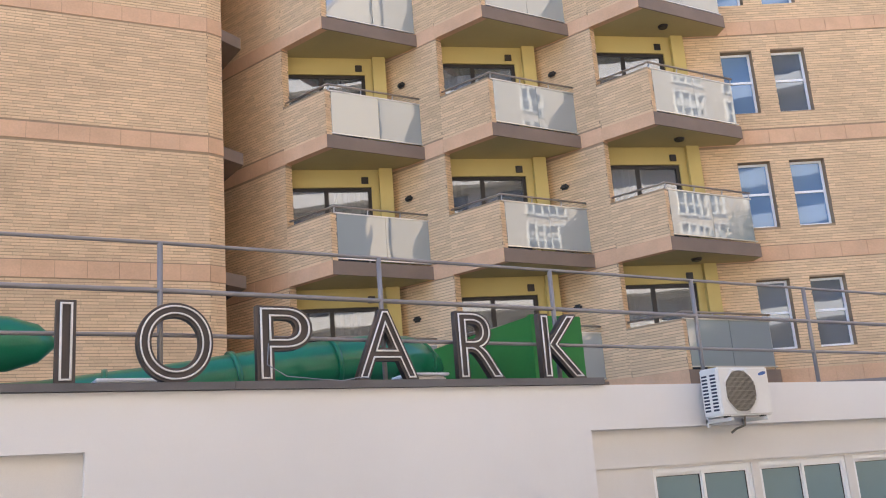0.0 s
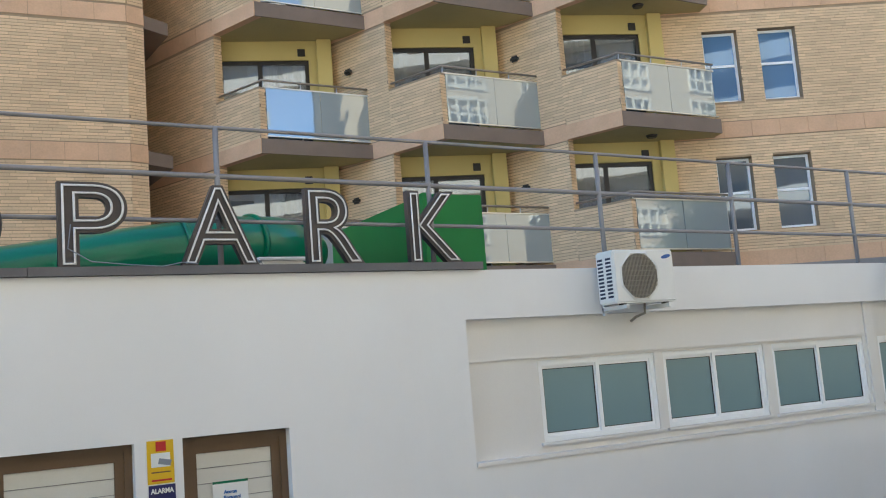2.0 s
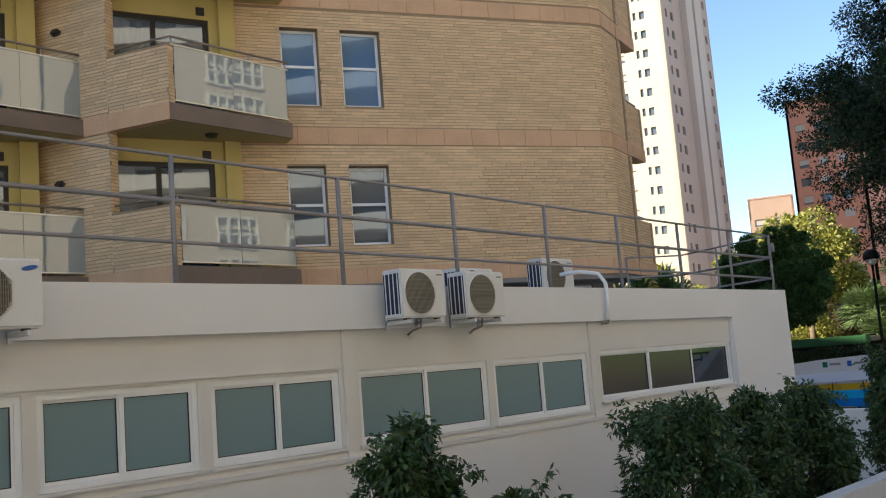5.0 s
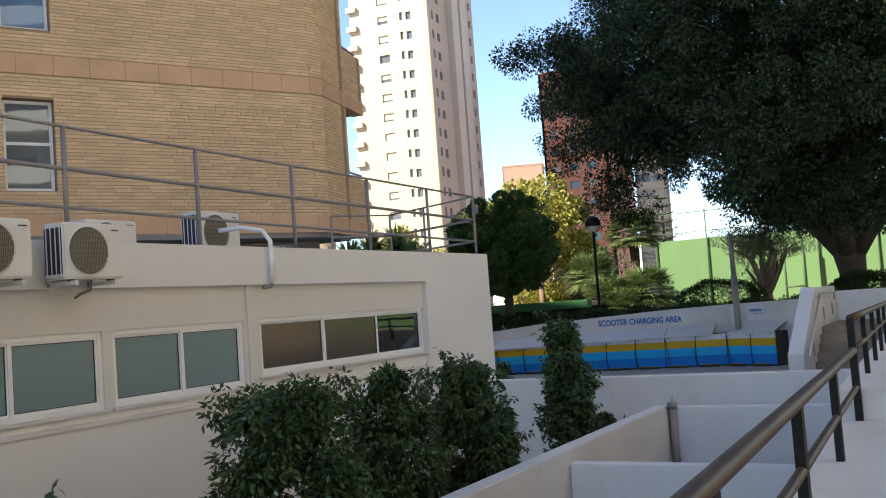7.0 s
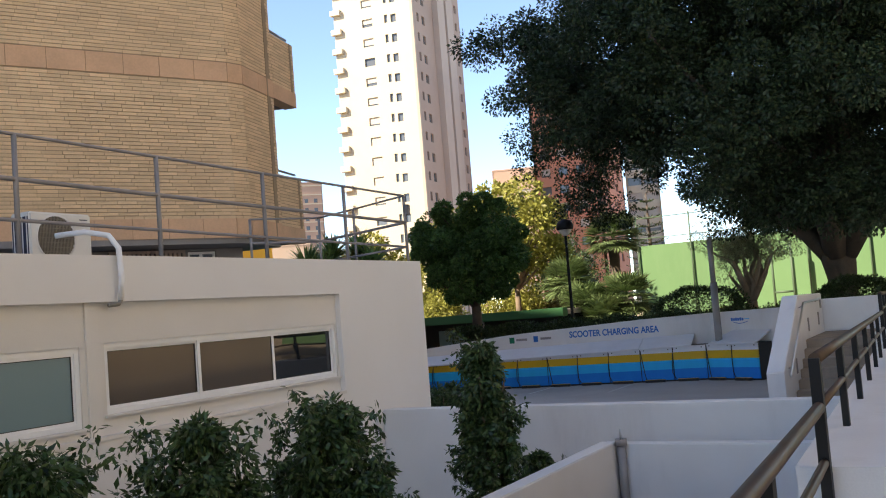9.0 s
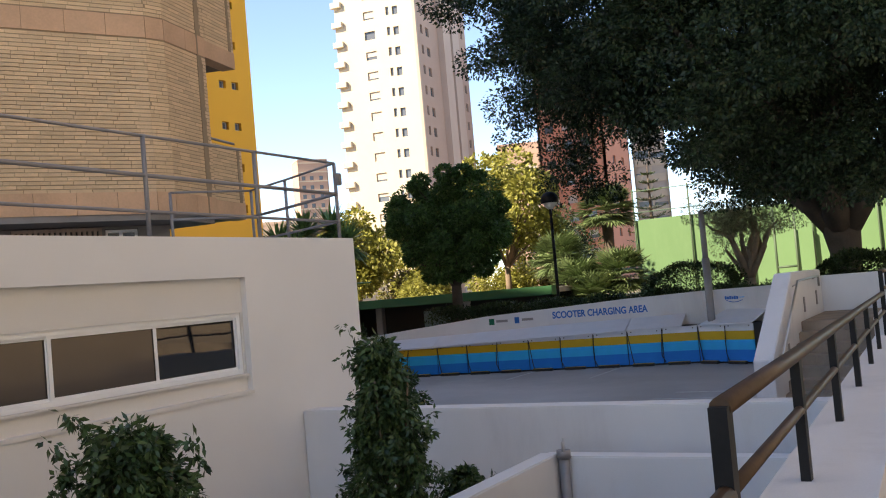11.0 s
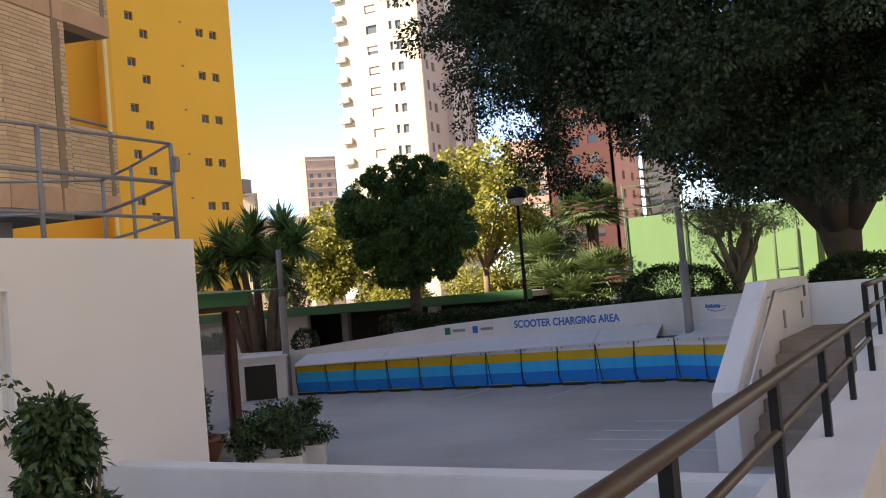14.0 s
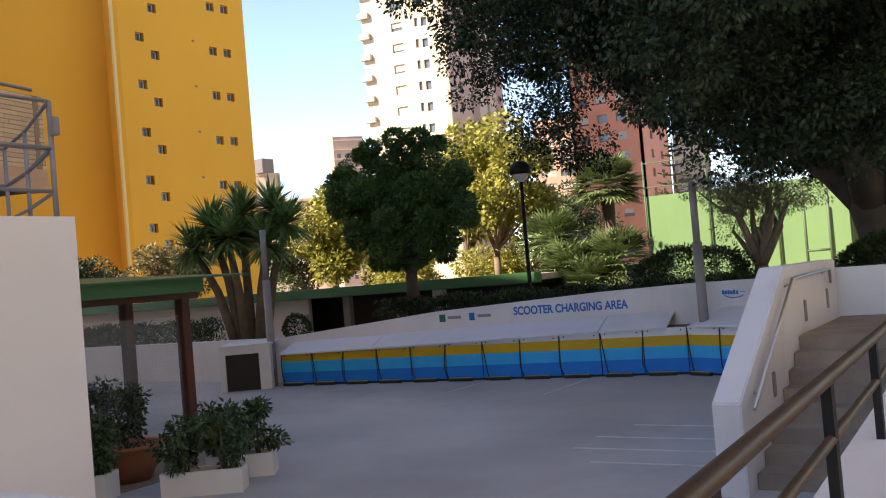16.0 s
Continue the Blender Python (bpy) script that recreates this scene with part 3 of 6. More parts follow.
# fins between the loggias
for k in range(3):
    P = FIN_A + STEPV * k
    back = P - FOUT * (3.6 if k == 0 else 1.9)
    brick_panel(back, P, thick=0.2, bands=True)
    side = Vector((-FOUT.y, FOUT.x))
    brick_panel(P + FOUT * 0.004 + side * 0.002, P + FOUT * 0.004 + side * 0.198, thick=0.003)
    # back wall of the loggia
    q0 = P + Vector((-0.21, 0.45)) + Vector((0.1, 0.02))
    q1 = P + Vector((2.58, -0.39))
    mB, lB = along(q0, q1)
    doors = [(0.12, 2.30, s + 0.16, s + 2.48) for s in LEVELS]
    part("loggia_wall", pierced(lB, BASE, TOP, 0.2, doors), YELLOW, bld, at=mB)
    # near-black sheet stands for the unlit room behind the balcony doors
    part("loggia_room_shade", plate(0, lB, BASE, TOP - 0.1, 0.45, 0.02), DARKFRAMESHADE, bld, at=mB)
    cn = P + FOUT * (1.357 if k == 2 else 1.44)
    rt = P + Vector((3.15, -1.27) if k < 2 else (3.26, -1.22))
    end = [tuple(rt), (F0.x + 0.95, F0.y - 0.40), tuple(F0)] if k == 2 else [tuple(rt)]
    for s in LEVELS:
        f = part("balcony_door", frame_bars(2.18, 2.32, 0.07, 0.085, (1.10,)), DARKFRAMESHADE, bld, "dark framed sliding balcony door", at=mB @ pose(0.12, 0.05, s + 0.16))
        part("pane", plate(0.08, 1.06, 0.08, 2.24, 0.02), DOORGLASS, f)
        part("pane", plate(1.14, 2.10, 0.08, 2.24, 0.045), DOORGLASS, f)
        bm = bmesh.new()
        xs = [(0.10 if (k + round(s)) % 3 else 1.2) + 0.045 * i for i in range(14 if (k + round(s)) % 2 else 20)]
        for a, b in zip(xs, xs[1:]):
            ya, yb = (0.16 + 0.03 * math.sin(40 * c + s) for c in (a, b))
            bm.faces.new([bm.verts.new(c) for c in ((a, ya, 0.06), (b, yb, 0.06), (b, yb, 2.26), (a, ya, 2.26))])
        part("curtain", bm, CURTAIN, f)
        part("wall_vent", soft_box(0, 0.17, -0.03, 0.0, 0, 0.17, 0.008), DARKFRAMESHADE, bld, "small dark vent grille", at=mB @ pose(2.06, 0, s + 2.56))
        bm = bmesh.new()
        box(bm, lB - 0.34, lB - 0.02, -0.12, 0.0, s + 0.30, s + STOREY - 0.002)
        part("pilaster", bm, YELLOW, bld, at=mB)
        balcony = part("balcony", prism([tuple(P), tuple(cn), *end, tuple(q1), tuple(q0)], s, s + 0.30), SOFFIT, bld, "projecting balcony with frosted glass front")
        mS, lS = along(P, cn)
        sp = part("side_parapet", pierced(lS, s + 0.30, s + 1.40, 0.16, []), MORTAR, balcony, at=mS)
        if s < SKIN_TOP:
            ob = new("brickwork", brick_mesh("brickwork", brick_cells(lS, s + 0.31, s + 1.40, (), False, k), k))
            ob.parent, ob.matrix_basis = balcony, mS
            ob["kind"] = "stuff"
            ob = new("brickwork", brick_mesh("brickwork", brick_cells(0.158, s + 0.31, s + 1.40, (), False, k), k))
            ob.parent, ob.matrix_basis = balcony, along(cn + FOUT * 0.004, cn + FOUT * 0.004 + side)[0]
            ob["kind"] = "stuff"
        part("side_band", plate(-0.0, lS + 0.004, s - 0.003, s + 0.31, -0.017, 0.18), BAND, balcony, at=mS)
        mG, lG = along(cn, rt)
        part("fascia", plate(0.0, lG, s - 0.004, s + 0.305, -0.012, 0.03), FASCIA, balcony, "brown slab edge", at=mG)
        half = (lG - 0.23) * 0.5
        for j in range(2):
            tilt = 0.35 * math.sin(5.1 * k + 2.7 * s + 2.2 * j)
            part("glass_front", plate(-half / 2 + 0.004, half / 2 - 0.004, s + 0.39, s + 1.40, 0.0, 0.012), MILKGLASS, balcony, "frosted reflecting glass", at=mG @ pose(0.17 + half * (j + 0.5), 0.056, 0, 0, 0, tilt))
        bm = bmesh.new()
        box(bm, 0.10, lG, 0.04, 0.075, s + 1.40, s + 1.425)
        box(bm, 0.10, lG, 0.04, 0.075, s + 0.365, s + 0.39)
        part("glass_frame", bm, STAINLESS, balcony, at=mG)
        bm = bmesh.new()
        tube(bm, [mG @ Vector((lG, 0.06, s + 1.56)), mG @ Vector((0.08, 0.06, s + 1.56)), mS @ Vector((lS - 0.12, 0.08, s + 1.54)), mS @ Vector((0, 0.08, s + 1.54))], 0.025, 8)
        part("handrail", bm, BALRAIL, balcony)
        for i in range(4):
            bm = bmesh.new()
            x = 0.12 + (lG - 0.16) * i / 3
            tube(bm, [(x, 0.088, s + 0.30), (x, 0.088, s + 1.38), (x, 0.06, s + 1.56)], 0.014, 6)
            part("post", bm, STAINLESS, balcony, at=mG)
        if k < 2:
            mW, lW = along(FIN_A + STEPV * (k + 1) - FOUT * 1.5, FIN_A + STEPV * (k + 1))
            body = soft_box(0.25, 0.47, -0.11, 0.0, s + 2.02, s + 2.15, 0.04, 3)
            part("wall_lamp", body, DARKFRAMESHADE, bld, "oval bulkhead lamp", at=mW)
        else:
            bm = bmesh.new()
            tube(bm, [(P.x + 1.7, P.y - 0.72, s - 0.005), (P.x + 1.7, P.y - 0.72, s - 0.06)], [0.13, 0.10], 14)
            part("ceiling_lamp", bm, DARKFRAMESHADE, bld, "round soffit lamp")

# ---- roof railing ----
POSTX = [-2.3, -0.2, 1.94, 4.11, 6.21, 8.31, 10.28, 12.38, 14.28, 16.2, 18.05, 19.92, 21.77, 23.50]
rail = thing("roof_railing", "grey galvanised pipe railing along the roof edge", "railing", at=pose(0, 0, 0))
RY = 8.47


def rail_z(x):
    return 3.89 - 0.0125 * max(0, x - 2)


for x in POSTX:
    bm = bmesh.new()
    tube(bm, [(x, RY, 2.44), (x, RY, rail_z(x))], 0.026, 8)
    part("post", bm, METAL, rail)
for dz, r in ((0, 0.018), (-0.44, 0.024), (-0.84, 0.019)):
    bm = bmesh.new()
    tube(bm, [(x, RY, rail_z(x) + dz) for x in POSTX], r, 8)
    part("rail", bm, METAL, rail)
    bm = bmesh.new()
    tube(bm, [(23.50, RY, rail_z(23.50) + dz), (24.3, 10.0, 3.63 + dz), (24.80, 11.12, 3.63 + dz)], r, 8)
    part("rail", bm, METAL, rail)
    bm = bmesh.new()
    tube(bm, [(24.80, 11.12, 3.63 + dz), (23.65, 11.82, 3.63 + dz)], r, 8)
    part("rail", bm, METAL, rail)
for x, y in ((24.3, 10.0), (24.80, 11.12), (23.65, 11.82)):
    bm = bmesh.new()
    tube(bm, [(x, y, 2.45), (x, y, 3.63)], 0.024, 8)
    part("post", bm, METAL, rail)
t = thing("junction_box", "small grey weatherproof box fixed to the corner rail post", "box", at=pose(23.46, RY - 0.08, 3.30))
part("case", soft_box(0, 0.09, 0, 0.06, 0, 0.17, 0.008), METAL, t)
part("cover", soft_box(0.01, 0.08, -0.008, 0.0, 0.015, 0.155, 0.003), GREYCOL, t)

# ---- roof sign letters ----
bm = bmesh.new()
box(bm, -12, 2.53, WY - 0.06, WY + 0.5, 2.534, 2.60)
tagged(part("sign_ledge", bm, LEDGE), "dark grey metal ledge under the sign letters", "ledge", kind="structure")
bm = bmesh.new()
box(bm, 2.535, 6.62, WY - 0.05, WY + 0.5, 2.534, 2.605)
tagged(part("sign_ledge", bm, LEDGE), "dark grey metal ledge under the sign letters", "ledge", kind="structure")


def glyph(ch, x0, x1, z0, h, extrude, offset, tube_r=0.0, y=WY):
    cu = bpy.data.curves.new("glyph", "FONT")
    cu.body = ch
    cu.size = 1.0
    cu.extrude = extrude
    cu.offset = offset
    if tube_r:
        cu.fill_mode, cu.bevel_depth, cu.bevel_resolution, cu.extrude = "NONE", tube_r, 1, 0.0
    tmp = bpy.data.objects.new("glyph", cu)
    scene.collection.objects.link(tmp)
    bpy.context.view_layer.update()
    me = bpy.data.meshes.new_from_object(tmp.evaluated_get(bpy.context.evaluated_depsgraph_get()))
    bpy.data.objects.remove(tmp)
    return me


def stretch(me, lo, hi, x0, x1, z0, z1, y):
    """Lay a flat glyph upright over x0..x1, z0..z1 by the glyph bounds lo..hi."""
    for v in me.vertices:
        a = (v.co.x - lo[0]) / (hi[0] - lo[0])
        b = (v.co.y - lo[1]) / (hi[1] - lo[1])
        v.co = Vector((x0 + a * (x1 - x0), y - v.co.z, z0 + b * (z1 - z0)))


for ch, x0, x1 in (("I", 1.06, 1.22), ("O", 1.71, 2.37), ("P", 2.77, 3.31), ("A", 3.73, 4.41), ("R", 4.86, 5.42), ("K", 5.89, 6.47)):
    t = thing("sign_letter", f"dark brown channel letter {ch} with unlit white neon outline", "sign letter", group="roof sign")
    me = glyph(ch, x0, x1, 2.61, 0.7, 0.04, 0.022)
    lo = (min(v.co.x for v in me.vertices), min(v.co.y for v in me.vertices))
    hi = (max(v.co.x for v in me.vertices), max(v.co.y for v in me.vertices))
    stretch(me, lo, hi, x0, x1, 2.606, 3.31, WY + 0.08)
    me.materials.append(LETTER)
    ob = new("letter_body", me)
    ob.parent = t
    me = glyph(ch, x0, x1, 2.61, 0.7, 0.0, -0.012, 0.009)
    stretch(me, lo, hi, x0, x1, 2.606, 3.31, WY + 0.022)
    me.materials.append(NEON)
    ob = new("neon_tube", me)
    ob.parent = t


# ---- annexe windows and doors ----
def sliding_window(x0, x1, z0, z1, glass, mullions, frame_mat, label):
    w, h = x1 - x0, z1 - z0
    t = thing("window", label, "window", at=pose(x0, WY + 0.10, z0), kind="structure")
    part("window_frame", frame_bars(w, h, 0.07, 0.055), frame_mat, t)
    cuts = [0.05, *mullions, w - 0.05]
    for i, (a, b) in enumerate(zip(cuts, cuts[1:])):
        # third pane is near-black for the unlit room behind the open sash
        if glass is SMOKE and i == 2:
            glass = OPENDARK
        y = 0.012 if i % 2 else 0.03
        s = part("sash", frame_bars(b - a + 0.03, h - 0.08, 0.03, 0.045), frame_mat, t, at=pose(a - 0.015, y, 0.04))
        part("pane", plate(0.04, b - a - 0.01, 0.04, h - 0.12, 0.012, 0.008), glass, s)
        part("gasket", frame_bars(b - a - 0.056, h - 0.166, 0.012, 0.010), DARKFRAMESHADE, s, at=pose(0.043, 0.004, 0.043))
    part("sill", soft_box(-0.04, w + 0.04, -0.06, 0.03, -0.03, 0.0, 0.006), CREAM, t)
    return t


for a, b in WINS:
    sliding_window(a, b, 0.80, 1.61, FROST, [(b - a) * 0.5], PVC, "white sliding window with grey-green frosted glass")
sliding_window(DARKWIN[0], DARKWIN[1], 0.90, 1.63, SMOKE, [1.4, 2.76], PVC, "wide window with dark smoked panes in white frame")
bm = bmesh.new()
box(bm, 6.4, 21.2, WY - 0.02, WY + 0.16, 0.66, 0.70)
tagged(part("sill_course", bm, CREAM), "thin cream sill course under the windows", "trim", kind="structure")
bm = bmesh.new()
box(bm, 6.4, 12.1, WY + 0.06, WY + 0.09, 1.64, 1.655)
box(bm, 12.18, 12.33, WY + 0.055, WY + 0.09, 0.70, 2.05)
box(bm, 16.82, 16.98, WY + 0.055, WY + 0.09, 0.70, 2.05)
tagged(part("trim", bm, CREAM), "shallow cream pilasters and line in the window bay", "trim", kind="structure")

# ---- sunken walls, stairs, handrail ----
def wall_block(name, x0, x1, y0, y1, z0, z1, label, mat=OLDWHITE):
    return tagged(part(name, soft_box(x0, x1, y0, y1, z0, z1, 0.012, 2), mat), label, "wall", kind="structure")


wall_block("wall_court", 22.1, 22.4, 1.62, WY - 0.002, -1.45, 0.31, "low white rendered wall before the parking court")
wall_block("wall_bed_edge", 3, 21.2, 4.42, 4.62, -1.45, -0.03, "white rendered edge wall of the planting bed")
wall_block("wall_pit_end", 21.2, 21.42, 1.55, 4.62, -1.45, -0.06, "white rendered end wall of the sunken pit")
wall_block("wall_pit_cross", 17.3, 17.5, 1.45, 4.418, -1.45, -0.18, "white rendered cross wall of the sunken pit")

# stair wall with sloping top
bm = bmesh.new()
prof = [(27.6, -1.4), (33.4, -1.4), (33.4, 1.44), (30.0, 1.46), (27.6, 0.17)]
for y in (3.50, 3.80):
    bm.faces.new([bm.verts.new((x, y, z)) for x, z in prof])
a, b = list(bm.faces)
va, vb = list(a.verts), list(b.verts)
for i in range(5):
    bm.faces.new((va[i], va[(i + 1) % 5], vb[(i + 1) % 5], vb[i]))
bmesh.ops.bevel(bm, geom=bm.edges[:], offset=0.015, segments=2, affect="EDGES")
tagged(part("stair_wall", bm, OLDWHITE), "white rendered stair wall with a sloping top", "wall", kind="structure")
NSTEP = 8
stairs = thing("stairs", "worn stone steps up from the parking court", "stairs", kind="structure")
for i in range(NSTEP):
    x = 27.95 + 0.36 * i
    z0, z1 = -0.78 + 0.168 * i, -0.78 + 0.168 * (i + 1)
    part("step", soft_box(x, x + 0.42 if i < NSTEP - 1 else 33.5, 1.95, 3.498, z0 - 0.05, z1, 0.012, 2), STEP, stairs)
for x, z in ((28.95, 0.02), (30.95, 0.70), (32.5, 0.76)):
    tagged(part("step_light", soft_box(x, x + 0.13, 3.485, 3.505, z, z + 0.28, 0.006), GREYCOL), "small grey recessed step light in the stair wall", "step light", group="step lights")
wall_block("wall_landing", 33.5, 33.75, 1.0, 3.8, -1.0, 1.30, "white wall behind the stair landing")
sr = thing("stair_rail", "slim stainless handrail on the stair wall", "handrail")
bm = bmesh.new()
tube(bm, [(27.8, 3.42, 0.08), (30.05, 3.42, 1.30), (32.5, 3.42, 1.32), (32.5, 3.42, 1.12)], 0.022, 8)
part("rail", bm, STAINLESS, sr)
for x, z in ((28.1, 0.23), (29.95, 1.25), (32.3, 1.31)):
    bm = bmesh.new()
    tube(bm, [(x, 3.42, z), (x, 3.51, z - 0.04)], 0.012, 6)
    part("bracket", bm, STAINLESS, sr)

hand = thing("path_railing", "black painted post railing with worn round handrails on the low wall", "railing")


def rail_run(x0, x1, z0, z1, lo, posts, base):
    for dz, r in ((0, 0.029), (-lo, 0.021)):
        bm = bmesh.new()
        n = 8
        tube(bm, [(x0 + (x1 - x0) * i / n, rail_y(x0 + (x1 - x0) * i / n), z0 + (z1 - z0) * i / n + dz) for i in range(n + 1)], r, 12)
        part("handrail", bm, HANDRAIL, hand)
    for x in posts:
        bm = bmesh.new()
        y = rail_y(x)
        top = z0 + (z1 - z0) * (x - x0) / (x1 - x0) - 0.02
        box(bm, x - 0.03, x + 0.03, y - 0.02, y + 0.02, base(x) - 0.01, top)
        part("post", bm, BLACKPAINT, hand)


rail_run(4, 14.85, 1.25, 1.085, 0.255, [4.6, 6.3, 8.0, 9.7, 11.4, 13.07], low_top)
rail_run(14.87, 25.5, 1.31, 1.165, 0.225, [16.48, 18.15, 19.88, 21.65, 23.35], mid_top)
rail_run(25.5, 33.5, 1.44, 1.36, 0.225, [27.2, 28.9, 30.6, 32.3, 33.4], high_top)
for x, z0, z1 in ((14.87, 0.58, 1.315), (25.5, 0.63, 1.445)):
    bm = bmesh.new()
    box(bm, x - 0.03, x + 0.03, rail_y(x) - 0.025, rail_y(x) + 0.025, z0, z1)
    part("step_post", bm, BLACKPAINT, hand)

# ---- scooter charging panels ----
PANELY = surface("panel_yellow", (0.62, 0.38, 0.015), 0.45, vary=0.06)
PANELB1 = surface("panel_light_blue", (0.001, 0.43, 0.80), 0.5, vary=0.06, spec=0.12)
PANELB2 = surface("panel_blue", (0.001, 0.21, 0.66), 0.5, vary=0.06, spec=0.12)
PANELW = surface("panel_white", (0.72, 0.72, 0.74), 0.45, vary=0.04)
PL, PR, PE = Vector((36.25, 17.35)), Vector((37.25, 7.15)), Vector((36.55, 5.6))
G = -0.78
for seg, (p0, p1, n) in enumerate(((PL, PR, 11), (PR, PE, 2))):
    for i in range(n):
        a, b = p0.lerp(p1, i / n), p0.lerp(p1, (i + 1) / n)
        m, length = along(a, b)
        k = i / 11 if seg == 0 else 1.0
        top = 0.02 + 0.20 * k
        cab = thing("scooter_cabinet", "scooter charging cabinet front in blue and yellow stripes", "cabinet", at=m, group="scooter cabinets")
        zb = [G + 0.05, G + 0.33 + 0.02 * k, G + 0.60, G + 0.80 + 0.02 * k, top]
        if zb[4] - zb[3] < 0.03:
            zb[4] = zb[3] + 0.03
        for (z0, z1), mat, nm in zip(zip(zb, zb[1:]), (PANELB2, PANELB1, PANELY, PANELW), ("blue_panel", "light_blue_panel", "yellow_panel", "white_panel")):
            part(nm, plate(0.014, length - 0.014, z0 + 0.0005, z1 - 0.0005, 0.0, 0.04), mat, cab)
        part("cabinet_body", plate(0.0, length, G, top, 0.045, 0.7), DARKFRAMESHADE, cab)
        part("kerb_stop", soft_box(0.1, length * 0.75, -0.14, -0.02, G, G + 0.07, 0.015), DARKFRAMESHADE, cab, "yellow edged wheel stop")
        part("stop_stripe", plate(0.12, length * 0.72, G + 0.072, G + 0.078, -0.13, 0.09), PANELY, cab)
        bm = bmesh.new()
        sx = 0.05 * math.sin(i * 2.3 + seg)
        tube(bm, [(0.02, -0.012, top - 0.05), (0.02 + sx, -0.03, G + 0.55), (0.03 + 1.6 * sx, -0.03, G + 0.25), (0.10 + sx, -0.05, G + 0.07)], 0.012, 6)
        part("charging_cable", bm, DARKFRAMESHADE, cab)
        for x in (0.12, length - 0.12):
            part("bolt", soft_box(x - 0.015, x + 0.015, -0.012, 0.0, top - 0.07, top - 0.04, 0.004), DARKFRAMESHADE, cab)
for i0, i1, k0, k1 in ((0, 2.9, 0.0, 0.27), (2.9, 9.0, 0.27, 0.85), (9.0, 10.6, 0.85, 1.0)):
    a, b = PL.lerp(PR, i0 / 11), PL.lerp(PR, i1 / 11)
    m, length = along(a, b)
    bm = bmesh.new()
    za, zb_ = 0.03 + 0.20 * k0, 0.03 + 0.20 * k1
    quad = [bm.verts.new(c) for c in ((0.01, -0.1, za), (length - 0.01, -0.1, zb_), (length - 0.01, 0.75, zb_ + 0.27), (0.01, 0.75, za + 0.27))]
    low = [bm.verts.new(v.co - Vector((0, 0, 0.035))) for v in quad]
    bm.faces.new(quad)
    bm.faces.new(low[::-1])
    for j in range(4):
        bm.faces.new((low[j], low[(j + 1) % 4], quad[(j + 1) % 4], quad[j]))
    tagged(part("sloping_lid", bm, PANELW, at=m), "white sloping metal lid over the scooter cabinets", "lid")
m, length = along(PR.lerp(PE, 0.1), PE)
bm = bmesh.new()
quad = [bm.verts.new(c) for c in ((0.0, -0.1, 0.24), (length, -0.1, 0.24), (length, 0.7, 0.55), (0.25, 0.7, 0.55))]
low = [bm.verts.new(v.co - Vector((0, 0, 0.035))) for v in quad]
bm.faces.new(quad)
bm.faces.new(low[::-1])
for j in range(4):
    bm.faces.new((low[j], low[(j + 1) % 4], quad[(j + 1) % 4], quad[j]))
tagged(part("sloping_lid", bm, PANELW, at=m), "white sloping metal lid over the scooter cabinets", "lid")

# white ramp wall behind the cabinets
WL, WR = PL + Vector((0.55, 0.55)), PR + Vector((0.85, 0.0))
m, LW = along(WL, WR)


def sloped_wall(length, zs, thick, z0=-1.4):
    bm = bmesh.new()
    pts = [(0, z0), (length, z0)] + [(length * f, z) for f, z in reversed(zs)]
    fr = [bm.verts.new((x, 0, z)) for x, z in pts]
    bk = [bm.verts.new((x, thick, z)) for x, z in pts]
    bm.faces.new(fr)
    bm.faces.new(bk[::-1])
    for i in range(len(pts)):
        j = (i + 1) % len(pts)
        bm.faces.new((fr[i], bk[i], bk[j], fr[j]))
    return bm


tagged(part("sign_wall", sloped_wall(LW, [(0, 0.38), (0.42, 0.80), (0.8, 1.0), (1, 1.06)], 0.3), OLDWHITE, at=m), "white rendered ramp wall with blue lettering", "wall", kind="structure")
m2, L2 = along(WR, (36.4, 3.95))
tagged(part("sign_wall_return", sloped_wall(L2, [(0, 1.06), (1, 1.12)], 0.3), OLDWHITE, at=m2), "white rendered ramp wall return", "wall", kind="structure")
m3, L3 = along((38.6, 34.0), WL)
tagged(part("wall_court_back", sloped_wall(L3, [(0, 0.2), (1, 0.38)], 0.3), OLDWHITE, at=m3), "white rendered wall at the back of the court", "wall", kind="structure")
SIGNBLUE = surface("sign_blue", (0.008, 0.13, 0.42), 0.5, vary=0.03)


def lettering(text, height, width, material, name="lettering"):
    me = glyph(text, 0, 1, 0, 1, 0.004, 0.028)
    lo = (min(v.co.x for v in me.vertices), min(v.co.y for v in me.vertices))
    hi = (max(v.co.x for v in me.vertices), max(v.co.y for v in me.vertices))
    stretch(me, lo, hi, 0, width, 0, height, 0)
    me.materials.append(material)
    return new(name, me)


ob = lettering("SCOOTER CHARGING AREA", 0.20, 2.70, SIGNBLUE, "wall_lettering")
ob.matrix_basis = m @ pose(6.64, -0.006, 0.605)
tagged(ob, "blue painted words SCOOTER CHARGING AREA on the white wall", "sign")
for x, w, mat in ((4.72, 0.16, TUBEGREEN), (4.94, 0.35, METAL), (5.50, 0.14, SIGNBLUE), (5.72, 0.34, GREYCOL)):
    tagged(part("wall_emblem", plate(x, x + w, 0.55 + (0.06 if w > 0.3 else 0), 0.73 - (0.05 if w > 0.3 else 0), -0.006, 0.006), mat, at=m), "small painted emblem on the white wall", "sign")
em = thing("wall_emblem", "small dark blue emblem with a curved underline on the white wall", "sign", at=m2)
